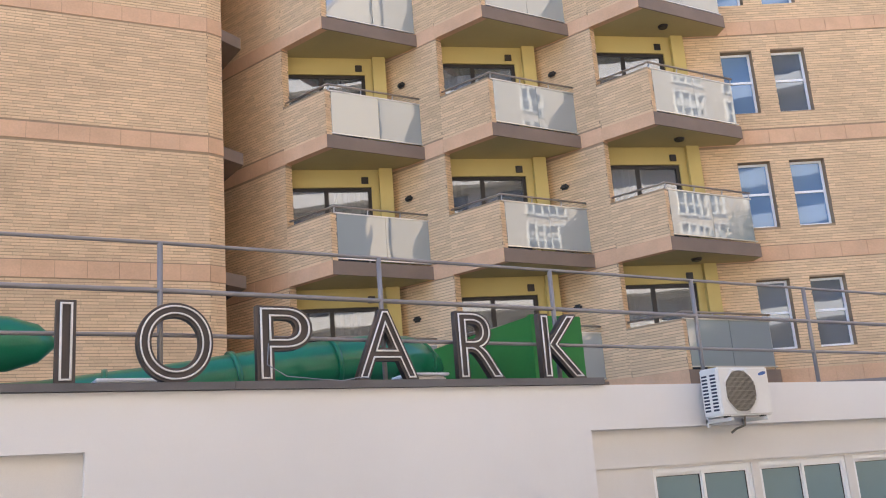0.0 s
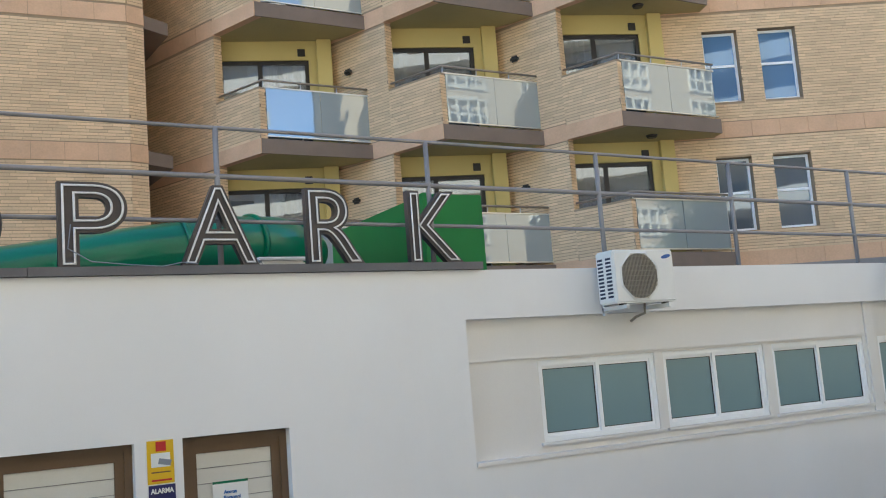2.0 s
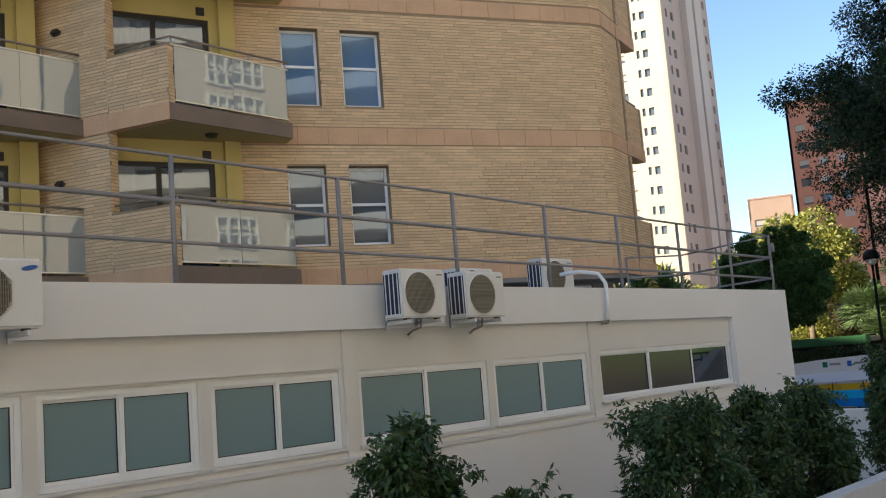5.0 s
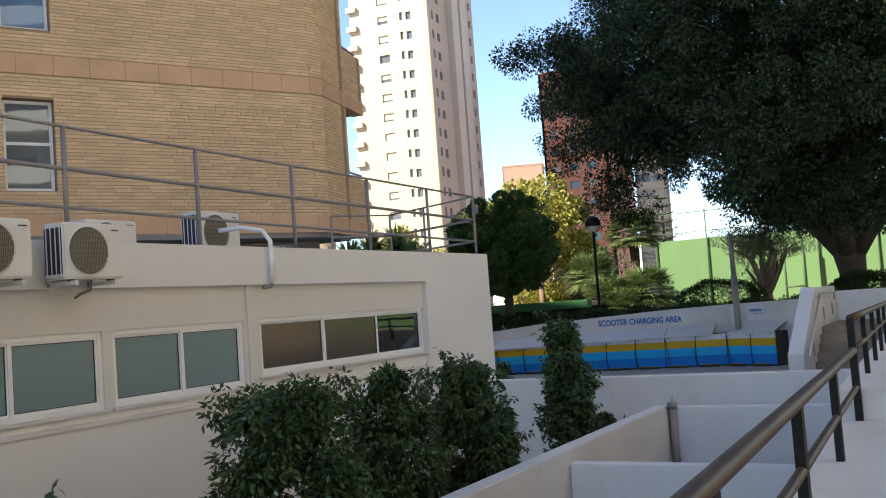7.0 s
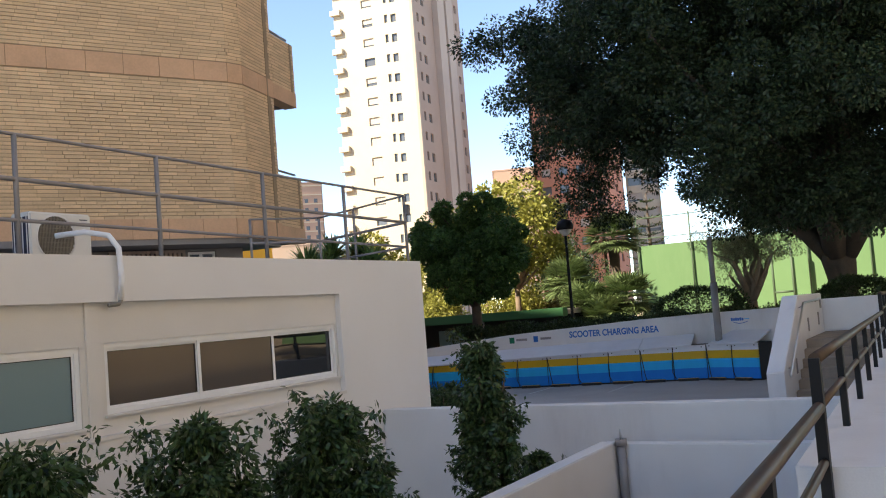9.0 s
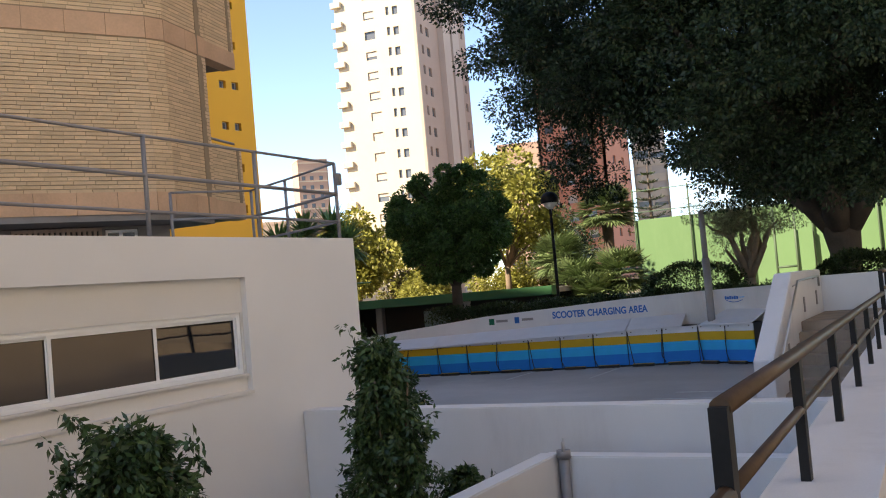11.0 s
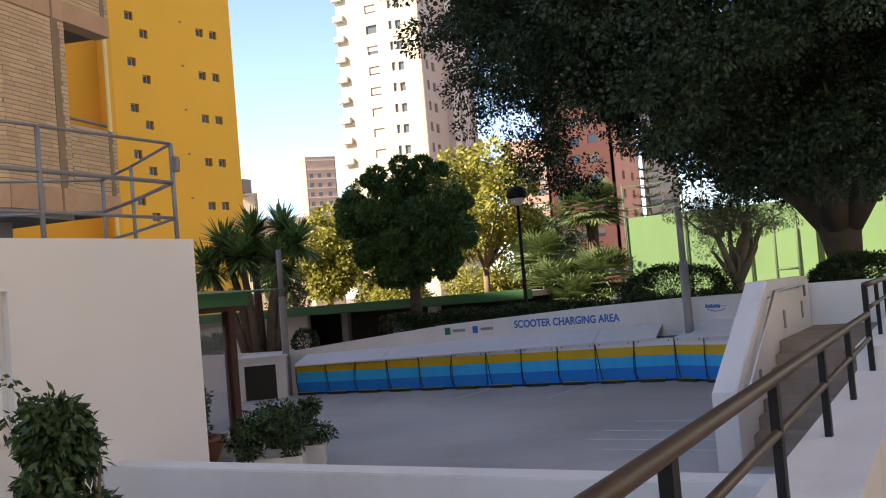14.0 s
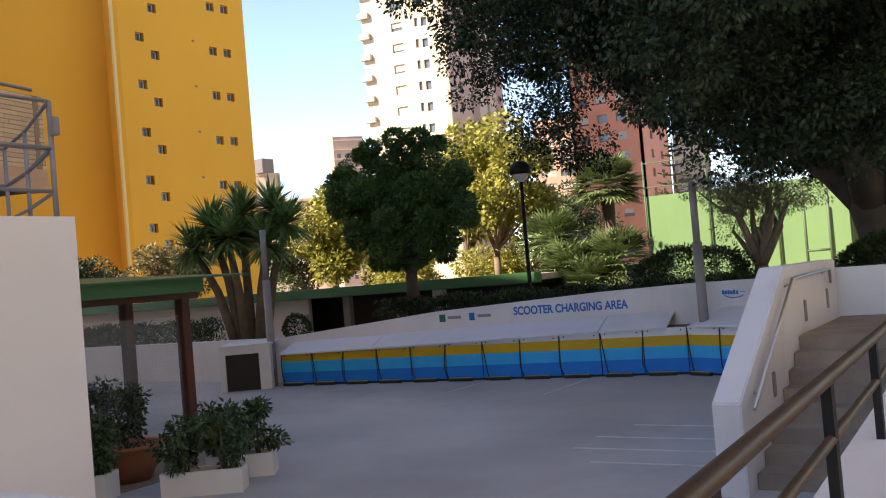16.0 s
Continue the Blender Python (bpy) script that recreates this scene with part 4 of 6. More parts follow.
for k in range(6):
    part("letter_bar", plate(0.75 + 0.075 * k, 0.81 + 0.075 * k, 0.80, 0.885 - 0.012 * (k % 2), -0.006, 0.006), SIGNBLUE, em)
part("letter_bar", plate(1.22, 1.38, 0.835, 0.855, -0.006, 0.006), PANELB1, em)
bm = bmesh.new()
tube(bm, [(0.80 + 0.065 * k, -0.004, 0.775 - 0.05 * math.sin(math.pi * k / 8)) for k in range(9)], 0.009, 6)
part("underline", bm, SIGNBLUE, em)

# poles
for (x, y, top) in ((PL.x - 0.1, PL.y + 0.2, 3.2), (PR.x - 0.05, PR.y - 0.40, 3.15)):
    t = thing("steel_pole", "tall galvanised steel pole beside the cabinets", "pole", at=pose(x, y, G))
    bm = bmesh.new()
    tube(bm, [(0, 0, 0), (0, 0, 2.7)], 0.10, 14)
    part("lower_tube", bm, METAL, t)
    bm = bmesh.new()
    tube(bm, [(0, 0, 2.7), (0, 0, top - G)], 0.075, 14)
    part("upper_tube", bm, METAL, t)

# upper garden
bm = bmesh.new()
box(bm, 38.6, 56, -40, 15.5, -1.4, 0.55)
box(bm, 38.6, 300, 15.5, 300, -1.4, -0.45)
box(bm, 56.3, 300, -200, 15.5, -1.4, 0.4)
tagged(part("garden_ground", bm, SOIL), "raised garden ground behind the ramp wall", "ground", kind="structure")


# ---- foliage ----
def leaf_mesh(name, pos, nrm, length, width, material, rng, droop=0.3):
    """Many small folded leaves at pos, growing along nrm."""
    n = len(pos)
    d = nrm + rng.normal(0, 0.45, (n, 3))
    d[:, 2] -= droop
    d /= np.linalg.norm(d, axis=1)[:, None]
    s = np.cross(d, rng.normal(0, 1, (n, 3)))
    s /= np.linalg.norm(s, axis=1)[:, None] + 1e-9
    u = np.cross(s, d)
    L = (length * rng.uniform(0.65, 1.3, n))[:, None]
    W = (width * rng.uniform(0.7, 1.2, n))[:, None]
    v = np.empty((n, 4, 3))
    v[:, 0] = pos
    v[:, 1] = pos + d * L * 0.45 + s * W * 0.5 + u * W * 0.18
    v[:, 2] = pos + d * L
    v[:, 3] = pos + d * L * 0.45 - s * W * 0.5 + u * W * 0.18
    return quads(name, v, material)


def quads(name, v, material):
    n = len(v)
    me = bpy.data.meshes.new(name)
    me.vertices.add(n * 4)
    me.vertices.foreach_set("co", v.reshape(-1).astype(np.float32))
    me.loops.add(n * 4)
    me.loops.foreach_set("vertex_index", np.arange(n * 4, dtype=np.int32))
    me.polygons.add(n)
    me.polygons.foreach_set("loop_start", np.arange(0, n * 4, 4, dtype=np.int32))
    me.update(calc_edges=True)
    me.materials.append(material)
    return me


def clump_points(centres, radii, per, rng, squash=0.8, shell=0.45):
    pos, nrm = [], []
    for c, r in zip(centres, radii):
        d = rng.normal(0, 1, (per, 3))
        d /= np.linalg.norm(d, axis=1)[:, None]
        k = r * (shell + (1 - shell) * rng.random(per) ** 0.5)[:, None]
        p = d * k
        p[:, 2] *= squash
        pos.append(np.array(c) + p)
        nrm.append(d)
    return np.concatenate(pos), np.concatenate(nrm)


LEAFDARK = foliage("leaf_dark", (0.025, 0.047, 0.018), through_light=0.06)
LEAFSHRUB = foliage("leaf_shrub", (0.052, 0.094, 0.03), through_light=0.12, rough=0.35)
LEAFYEL = foliage("leaf_yellow_green", (0.27, 0.27, 0.065), through_light=0.35)
LEAFROUND = foliage("leaf_round_tree", (0.085, 0.17, 0.05), through_light=0.28)
LEAFOLIVE = foliage("leaf_olive", (0.20, 0.21, 0.13), through_light=0.2)
LEAFPALM = foliage("leaf_palm", (0.125, 0.18, 0.075), through_light=0.15)
LEAFYUCCA = foliage("leaf_yucca", (0.17, 0.29, 0.10), through_light=0.2, rough=0.38)
LEAFHEDGE = foliage("leaf_hedge", (0.035, 0.06, 0.018), through_light=0.1)
BARK = surface("bark", (0.16, 0.12, 0.085), 0.9, vary=0.3, scale=4, grain=30, bump=0.9)
BARKDARK = surface("bark_dark", (0.09, 0.07, 0.055), 0.9, vary=0.3, scale=4, grain=30, bump=0.9)


def tree(name, label, base, trunk_h, trunk_r, centres, radii, per, leaf, lsize, lmat, bark, seed, droop=0.25, squash=0.8, lean=(0, 0), fork=0.55):
    rng = np.random.default_rng(seed)
    t = thing(name, label, "tree", at=pose(*base))
    bm = bmesh.new()
    fx, fy = lean
    tube(bm, [(0, 0, -0.3), (0.02, 0.02, 0.1), (fx * 0.4, fy * 0.4, trunk_h * 0.5), (fx, fy, trunk_h)], [trunk_r * 1.5, trunk_r * 1.1, trunk_r, trunk_r * 0.85], 12)
    part("trunk", bm, bark, t)
    pick = list(range(len(centres)))
    rng.shuffle(pick)
    for i in pick[:12]:
        bm = bmesh.new()
        c = Vector(centres[i])
        st = Vector((fx, fy, trunk_h * 0.95))
        mid = st.lerp(c, 0.45) + Vector((rng.normal(0, 0.15), rng.normal(0, 0.15), 0.12 * (c - st).length))
        side = Vector((rng.normal(0, 0.12), rng.normal(0, 0.12), rng.normal(0, 0.08))) * (c - st).length
        tube(bm, [st, st.lerp(mid, 0.5) + side * 0.3, mid + side * 0.5, mid.lerp(c, 0.5) - side * 0.4, c], [trunk_r * fork, trunk_r * fork * 0.8, trunk_r * fork * 0.55, trunk_r * fork * 0.3, trunk_r * 0.06], 7)
        part("limb", bm, bark, t)
    pos, nrm = clump_points(centres, radii, per, rng, squash)
    me = leaf_mesh("crown", pos, nrm, leaf, leaf * lsize, lmat, rng, droop)
    ob = new("crown", me)
    ob.parent = t
    return t


def ball_centres(rx, ry, rz, n, z0, rng, shell=0.6):
    out = []
    for _ in range(n):
        d = rng.normal(0, 1, 3)
        d /= np.linalg.norm(d)
        k = shell + (1 - shell) * rng.random()
        out.append((d[0] * rx * k, d[1] * ry * k, z0 + d[2] * rz * k))
    return out


rng = np.random.default_rng(5)
# great evergreen over the garden: lobes of foliage, each made of many small sprays
def great_tree(base, seed):
    rng = np.random.default_rng(seed)
    t = thing("great_tree", "great dark evergreen tree with a wide spreading crown", "tree", at=pose(*base))
    bm = bmesh.new()
    tube(bm, [(0, 0, -0.4), (0, 0.02, 0.0), (0, 0, 0.5), (0.02, -0.03, 1.2), (0, 0.02, 1.8), (0, 0.05, 2.3)], [0.70, 0.50, 0.41, 0.40, 0.48, 0.58], 18)
    part("trunk", bm, BARKGREAT, t)
    lobes = [(x + rng.normal(0, 0.3), y + rng.normal(0, 0.3), z + rng.normal(0, 0.2), rng.uniform(1.0, 1.4)) for x in (-5.5, -3.6, -1.7, 0.4, 2.6) for y, z in
             ((-6.0, 4.4), (-4.2, 3.85), (-2.6, 3.5), (-0.9, 3.4), (0.8, 3.45), (2.1, 3.95), (3.8, 6.6), (5.4, 5.8), (6.6, 6.8))]
    lobes += [(2.0, 8.2, 4.5, 0.95), (0.3, 7.5, 4.9, 1.0), (-0.6, 8.7, 6.1, 1.0), (2.6, 7.4, 4.1, 0.7)]
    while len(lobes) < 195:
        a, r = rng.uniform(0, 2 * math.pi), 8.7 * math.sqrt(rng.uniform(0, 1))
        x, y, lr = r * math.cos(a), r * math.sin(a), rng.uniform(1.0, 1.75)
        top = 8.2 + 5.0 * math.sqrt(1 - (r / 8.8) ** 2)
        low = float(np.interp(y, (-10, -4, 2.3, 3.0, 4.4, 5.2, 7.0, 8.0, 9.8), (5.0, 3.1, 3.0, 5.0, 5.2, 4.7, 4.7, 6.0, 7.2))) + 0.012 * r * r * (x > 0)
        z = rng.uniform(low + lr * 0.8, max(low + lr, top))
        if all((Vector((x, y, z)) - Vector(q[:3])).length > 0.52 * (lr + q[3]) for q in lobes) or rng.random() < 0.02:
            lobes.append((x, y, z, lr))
    cs, rs = [], []
    for x, y, z, lr in lobes:
        for _ in range(int(8 * lr * lr)):
            d = rng.normal(0, 1, 3)
            d *= lr * rng.uniform(0.35, 1.0) ** 0.6 / np.linalg.norm(d)
            cs.append((x + d[0], y + d[1], z + 0.75 * d[2]))
            rs.append(rng.uniform(0.35, 0.7))
    for k in range(5):
        a = 2 * math.pi * k / 5 + 0.5
        q = min(lobes, key=lambda q: (q[0] - 4 * math.cos(a)) ** 2 + (q[1] - 4 * math.sin(a)) ** 2 + (q[2] - 6) ** 2)
        c = Vector(q[:3])
        bm = bmesh.new()
        st = Vector((0.2 * math.cos(a), 0.2 * math.sin(a), 1.95))
        out = Vector((math.cos(a), math.sin(a), 0))
        tube(bm, [st, st + out * 0.55 + Vector((0, 0, 0.7)), st + out * 1.3 + Vector((0, 0, 1.35)), st.lerp(c, 0.6) + Vector((0.1, -0.2, 0.4)), c], [0.36, 0.33, 0.26, 0.16, 0.05], 10)
        part("limb", bm, BARKGREAT, t)
    for q in lobes[60:84]:
        c = Vector(q[:3])
        bm = bmesh.new()
        st = Vector((0, 0.03, 2.2))
        tube(bm, [st, st.lerp(c, 0.35) + Vector((rng.normal(0, 0.2), rng.normal(0, 0.2), 0.5)), st.lerp(c, 0.7) + Vector((rng.normal(0, 0.2), rng.normal(0, 0.2), 0.3)), c], [0.16, 0.12, 0.08, 0.03], 7)
        part("limb", bm, BARKGREAT, t)
    per = int(740000 / len(cs))
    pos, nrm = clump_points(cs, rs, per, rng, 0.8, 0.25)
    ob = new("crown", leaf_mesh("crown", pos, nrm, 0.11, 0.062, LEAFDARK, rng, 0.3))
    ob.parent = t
    return t


BARKGREAT = surface("bark_great_tree", (0.085, 0.07, 0.058), 0.9, vary=0.3, scale=2.5, grain=25, bump=0.9, stain=0.4, stain_color=(0.16, 0.135, 0.11))
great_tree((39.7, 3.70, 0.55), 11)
# round tree
cs = ball_centres(1.5, 1.5, 1.45, 64, 3.45, rng, 0.45) + ball_centres(1.95, 1.95, 1.85, 44, 3.5, rng, 0.9)
tree("round_tree", "clipped round dark green tree on a forked trunk", (39.5, 15.35, 0.3), 1.5, 0.18, cs, np.concatenate((rng.uniform(0.35, 0.8, 64), rng.uniform(0.18, 0.42, 44))), 620, 0.13, 0.5, LEAFROUND, BARKDARK, 12)
for i, (x, y, h, r) in enumerate(((50.0, 26.3, 3.3, 1.9), (50.5, 18.7, 4.6, 2.9), (54, 22, 4.8, 2.4))):
    cs = ball_centres(r, r, r * 0.95, 22, h, rng, 0.4)
    tree("yellow_green_tree", "sunlit yellow-green plane tree", (x, y, 0.5), 2.0, 0.14, cs, rng.uniform(0.6, 1.0, 22), 380, 0.22, 0.7, LEAFYEL, BARK, 20 + i)
cs = ball_centres(1.6, 1.75, 0.85, 34, 2.55, rng, 0.3)
BARKOLIVE = surface("bark_olive", (0.27, 0.21, 0.155), 0.9, vary=0.3, scale=4, grain=30, bump=0.9)
tree("olive_tree", "grey-green olive tree with twisted limbs", (42.0, 6.68, 0.55), 0.7, 0.2, cs, rng.uniform(0.3, 0.62, 34), 420, 0.085, 0.30, LEAFOLIVE, BARKOLIVE, 31, fork=0.62)


def rosette(bm_v, centre, n, length, width, rng, up=0.25, seg=4, sag=0.6):
    for _ in range(n):
        a = rng.uniform(0, 2 * math.pi)
        e = rng.uniform(-0.8, 1.2) + up * 0.2
        L = length * rng.uniform(0.8, 1.15)
        d = np.array([math.cos(a) * math.cos(e), math.sin(a) * math.cos(e), math.sin(e)])
        s = np.array([-math.sin(a), math.cos(a), 0])
        p = np.array(centre, float)
        prev = p
        for k in range(seg):
            w0 = width * (1 - (k / seg) ** 3)
            w1 = width * (1 - ((k + 1) / seg) ** 3)
            nx = prev + d * L / seg
            d = d + np.array([0, 0, -sag / seg * 0.5])
            d /= np.linalg.norm(d)
            bm_v.append([prev - s * w0 / 2, prev + s * w0 / 2, nx + s * w1 / 2, nx - s * w1 / 2])
            prev = nx


def fan_palm(base, trunk_h, fronds, size, seed, name="fan_palm"):
    rng = np.random.default_rng(seed)
    t = thing(name, "fan palm with spiky green fronds and fibrous trunk", "palm", at=pose(*base))
    bm = bmesh.new()
    tube(bm, [(0, 0, -0.2), (0.03, 0, trunk_h * 0.5), (0, 0.02, trunk_h)], [0.24, 0.19, 0.27], 10)
    part("trunk", bm, BARKDARK, t)
    v = []
    for _ in range(fronds):
        a, e = rng.uniform(0, 2 * math.pi), rng.uniform(-0.5, 1.2)
        d = np.array([math.cos(a) * math.cos(e), math.sin(a) * math.cos(e), math.sin(e)])
        s = np.array([-math.sin(a), math.cos(a), 0.0])
        p0 = np.array([0, 0, trunk_h])
        p1 = p0 + d * size * rng.uniform(0.4, 0.6)
        v.append([p0 - s * 0.012, p0 + s * 0.012, p1 + s * 0.012, p1 - s * 0.012])
        for j in range(13):
            b = (j - 6) * 0.21
            dd = d * math.cos(b) + s * math.sin(b)
            n = np.cross(d, s)
            w = np.cross(dd, n) * 0.04
            tip = p1 + dd * size * 0.6 * rng.uniform(0.85, 1.1) + np.array([0, 0, -0.12 * size * rng.random()])
            mid = p1 + dd * size * 0.3
            v.append([p1, mid + w, tip, mid - w])
    me = quads("fronds", np.array(v), LEAFPALM)
    ob = new("fronds", me)
    ob.parent = t
    return t


for i, (x, y, h, n, s) in enumerate(((50.25, 13.85, 3.8, 130, 1.3), (49.0, 15.6, 1.9, 95, 1.35), (47.9, 14.5, 0.9, 95, 1.3), (48.3, 12.9, 1.1, 100, 1.35), (47.4, 13.6, 0.4, 80, 1.2), (51.4, 16.6, 2.4, 60, 1.2))):
    fan_palm((x, y, 0.5), h, n, s, 40 + i)


def yucca(base, stems, seed, name="yucca"):
    rng = np.random.default_rng(seed)
    t = thing(name, "yucca with sword leaves in dense heads on bare stems", "palm", at=pose(*base))
    v = []
    for (x, y, h) in stems:
        bm = bmesh.new()
        tube(bm, [(x * 0.2, y * 0.2, -1.0), (x * 0.6, y * 0.6, h * 0.5), (x, y, h)], [0.17, 0.12, 0.09], 9)
        part("stem", bm, BARK, t)
        rosette(v, (x, y, h), 230, 1.02, 0.105, rng, 0.3, 4, 1.0)
    me = quads("sword_leaves", np.array(v), LEAFYUCCA)
    ob = new("sword_leaves", me)
    ob.parent = t
    return t


yucca((38.4, 20.3, 0.45), ((-0.7, 1.35, 2.55), (-0.3, 1.0, 3.15), (0.2, 0.25, 3.45), (0.6, -0.6, 3.55), (-0.6, 0.1, 2.75), (0.4, -1.25, 3.05), (-0.1, -0.9, 2.5), (0.7, 0.7, 3.0)), 50)


def shrub(base, rx, ry, h, seed, n=80, per=260, cone=False):
    rng = np.random.default_rng(seed)
    t = thing("ficus_shrub", "dense dark green weeping fig shrub in the bed", "shrub", at=pose(*base), group="fig shrubs")
    for k in range(4):
        a = k * 1.7
        bm = bmesh.new()
        tube(bm, [(0.08 * math.cos(a), 0.08 * math.sin(a), -0.1), (0.2 * rx * math.cos(a), 0.2 * ry * math.sin(a), h * 0.5), (0.4 * rx * math.cos(a), 0.4 * ry * math.sin(a), h * 0.85)], [0.03, 0.022, 0.008], 6)
        part("stem", bm, BARK, t)
    cs, rs = [], []
    for _ in range(n):
        z = rng.uniform(0.12, 1.0)
        k = (1.12 - z if cone else math.sqrt(max(0.05, 1 - abs(z - 0.45) ** 2 / 0.33))) * math.sqrt(rng.uniform(0.15, 1))
        a = rng.uniform(0, 2 * math.pi)
        cs.append((rx * k * math.cos(a) * 0.8, ry * k * math.sin(a) * 0.8, z * h * 0.94))
        rs.append(0.26 * rx * rng.uniform(0.6, 1.35))
    pos, nrm = clump_points(cs, rs, per, rng, 0.9, 0.3)
    sprig = []
    for _ in range(64):
        z, a = rng.uniform(0.35, 0.93), rng.uniform(0, 2 * math.pi)
        k = 0.80 * (1.12 - z if cone else math.sqrt(max(0.04, 1 - abs(z - 0.45) ** 2 / 0.33)))
        p = np.array([rx * k * math.cos(a), ry * k * math.sin(a), z * h])
        d = np.array([0.55 * math.cos(a), 0.55 * math.sin(a), rng.uniform(0.1, 1.0)])
        L = rng.uniform(0.16, 0.44)
        sprig += [p + d * L * q + np.array([0, 0, -0.12 * q * q]) for q in np.linspace(0.1, 1.0, 9)]
    p2, n2 = clump_points(sprig, [0.035] * len(sprig), 4, rng, 1.0, 0.2)
    pos, nrm = np.concatenate((pos, p2)), np.concatenate((nrm, n2))
    ob = new("leaves", leaf_mesh("leaves", pos, nrm, 0.066, 0.029, LEAFSHRUB, rng, 0.8))
    ob.parent = t
    return t


BEDZ = -1.25
for i, (x, y, rx, h) in enumerate(((9.85, 5.15, 0.48, 2.55), (10.75, 5.0, 0.30, 1.95), (13.45, 5.15, 0.66, 2.5), (14.95, 5.2, 0.52, 2.4), (16.5, 5.2, 0.60, 2.35), (19.25, 5.15, 0.55, 2.62), (20.6, 5.2, 0.24, 1.2), (17.9, 5.1, 0.24, 0.95))):
    shrub((x, y, BEDZ), rx, rx, h, 60 + i, cone=x == 19.25)

LEAFDRY = foliage("leaf_dry", (0.15, 0.13, 0.06), through_light=0.2)
for i, (x, y, h, r, mat) in enumerate(((47.5, 33.5, 3.0, 1.7, LEAFDRY), (47, 38.5, 2.8, 1.8, LEAFDARK), (56, 33, 3.6, 2.2, LEAFHEDGE), (58, 28, 3.4, 2.2, LEAFYEL), (60, 20, 3.8, 2.5, LEAFHEDGE), (52, 19.6, 1.9, 1.5, LEAFYEL), (53, 17.0, 1.8, 1.3, LEAFDRY), (50, 22.6, 1.9, 1.4, LEAFYEL), (53, 25.2, 1.9, 1.4, LEAFDRY))):
    cs = ball_centres(r, r, r * 0.8, 22, h, rng, 0.4)
    tree("garden_tree", "small bushy garden tree behind the pavilion", (x, y, -0.45), 1.6, 0.1, cs, rng.uniform(0.5, 0.9, 22), 330, 0.18, 0.5, mat, BARK, 90 + i)

# hedge
rng = np.random.default_rng(70)


def hedge(name, p0, p1, w, z0, z1, n, seed, label):
    rng = np.random.default_rng(seed)
    p = np.empty((n, 3))
    k = rng.random(n)
    p[:, 0] = p0[0] + (p1[0] - p0[0]) * k + rng.uniform(-w, w, n)
    p[:, 1] = p0[1] + (p1[1] - p0[1]) * k + rng.uniform(-w, w, n)
    p[:, 2] = z0 + (z1 - z0) * rng.random(n) ** 0.6 + 0.08 * np.sin(k * 40)
    me = leaf_mesh(name, p, rng.normal(0, 1, (n, 3)), 0.09, 0.05, LEAFHEDGE, rng, -0.3)
    return tagged(new(name, me), label, "hedge", kind="stuff")


hedge("hedge", (39.2, 33.0), (39.2, 22.5), 0.35, -0.4, 0.85, 16000, 75, "dark untrimmed hedge behind the court wall")
hedge("hedge", (39.2, 16.0), (40.0, 5.0), 0.4, 0.5, 1.10, 16000, 71, "dark clipped hedge on top of the ramp wall")


def ball_bush(base, rx, ry, rz, seed, n=9000):
    rng = np.random.default_rng(seed)
    d = rng.normal(0, 1, (n, 3))
    d /= np.linalg.norm(d, axis=1)[:, None]
    k = (0.8 + 0.2 * rng.random(n))[:, None] * (1 + 0.06 * np.sin(d[:, :1] * 9) + 0.06 * np.sin(d[:, 1:2] * 7))
    p = d * k * np.array([rx, ry, rz])
    p[:, 2] += rz * 0.7
    ob = new("bush", leaf_mesh("bush", p, d, 0.08, 0.045, LEAFHEDGE, rng, 0.0))
    ob.matrix_basis = pose(*base)
    return tagged(ob, "dark clipped rounded bush", "bush")


ball_bush((39.2, 19.3, 0.2), 0.3, 0.45, 0.4, 74, 1500)
ball_bush((40.6, 8.0, 0.75), 0.8, 1.5, 0.66, 72)
ball_bush((37.6, 3.2, 0.85), 0.7, 0.95, 0.55, 73)

# green court wall
GREENWALL = surface("green_court_wall", (0.105, 0.20, 0.09), 0.85, vary=0.1, scale=0.3, stain=0.15, stain_color=(0.3, 0.42, 0.25))
bm = bmesh.new()
box(bm, 56, 56.3, -20, 14.55, 0.3, 4.15)
tagged(part("court_wall", bm, GREENWALL), "light green painted tennis court wall", "wall", kind="structure")

# ---- distant buildings ----
TOWERB = surface("tower_beige", (0.46, 0.335, 0.27), 0.85, vary=0.06, scale=0.2)
YTOWER = surface("tower_yellow", (0.82, 0.42, 0.045), 0.85, vary=0.05, scale=0.15)
SUNLITEDGE = surface("tower_sunlit_edge", (0.85, 0.68, 0.30), 0.85, vary=0.04, scale=0.2)
REDB = surface("tower_red_brick", (0.52, 0.23, 0.15), 0.85, vary=0.08, scale=0.2)
PINKB = surface("tower_pink", (0.42, 0.28, 0.21), 0.85, vary=0.08, scale=0.2)
BLIND = surface("roller_blind", (0.42, 0.38, 0.33), 0.8, vary=0.05)
TOWERW = surface("tower_white", (0.50, 0.435, 0.335), 0.85, vary=0.05, scale=0.2)
SHAFT = surface("tower_shaft", (0.54, 0.43, 0.36), 0.85, vary=0.05, scale=0.2)
FARGLASS = glazing("far_window_glass", (0.10, 0.11, 0.12), 0.1, 0.0, 0.6)


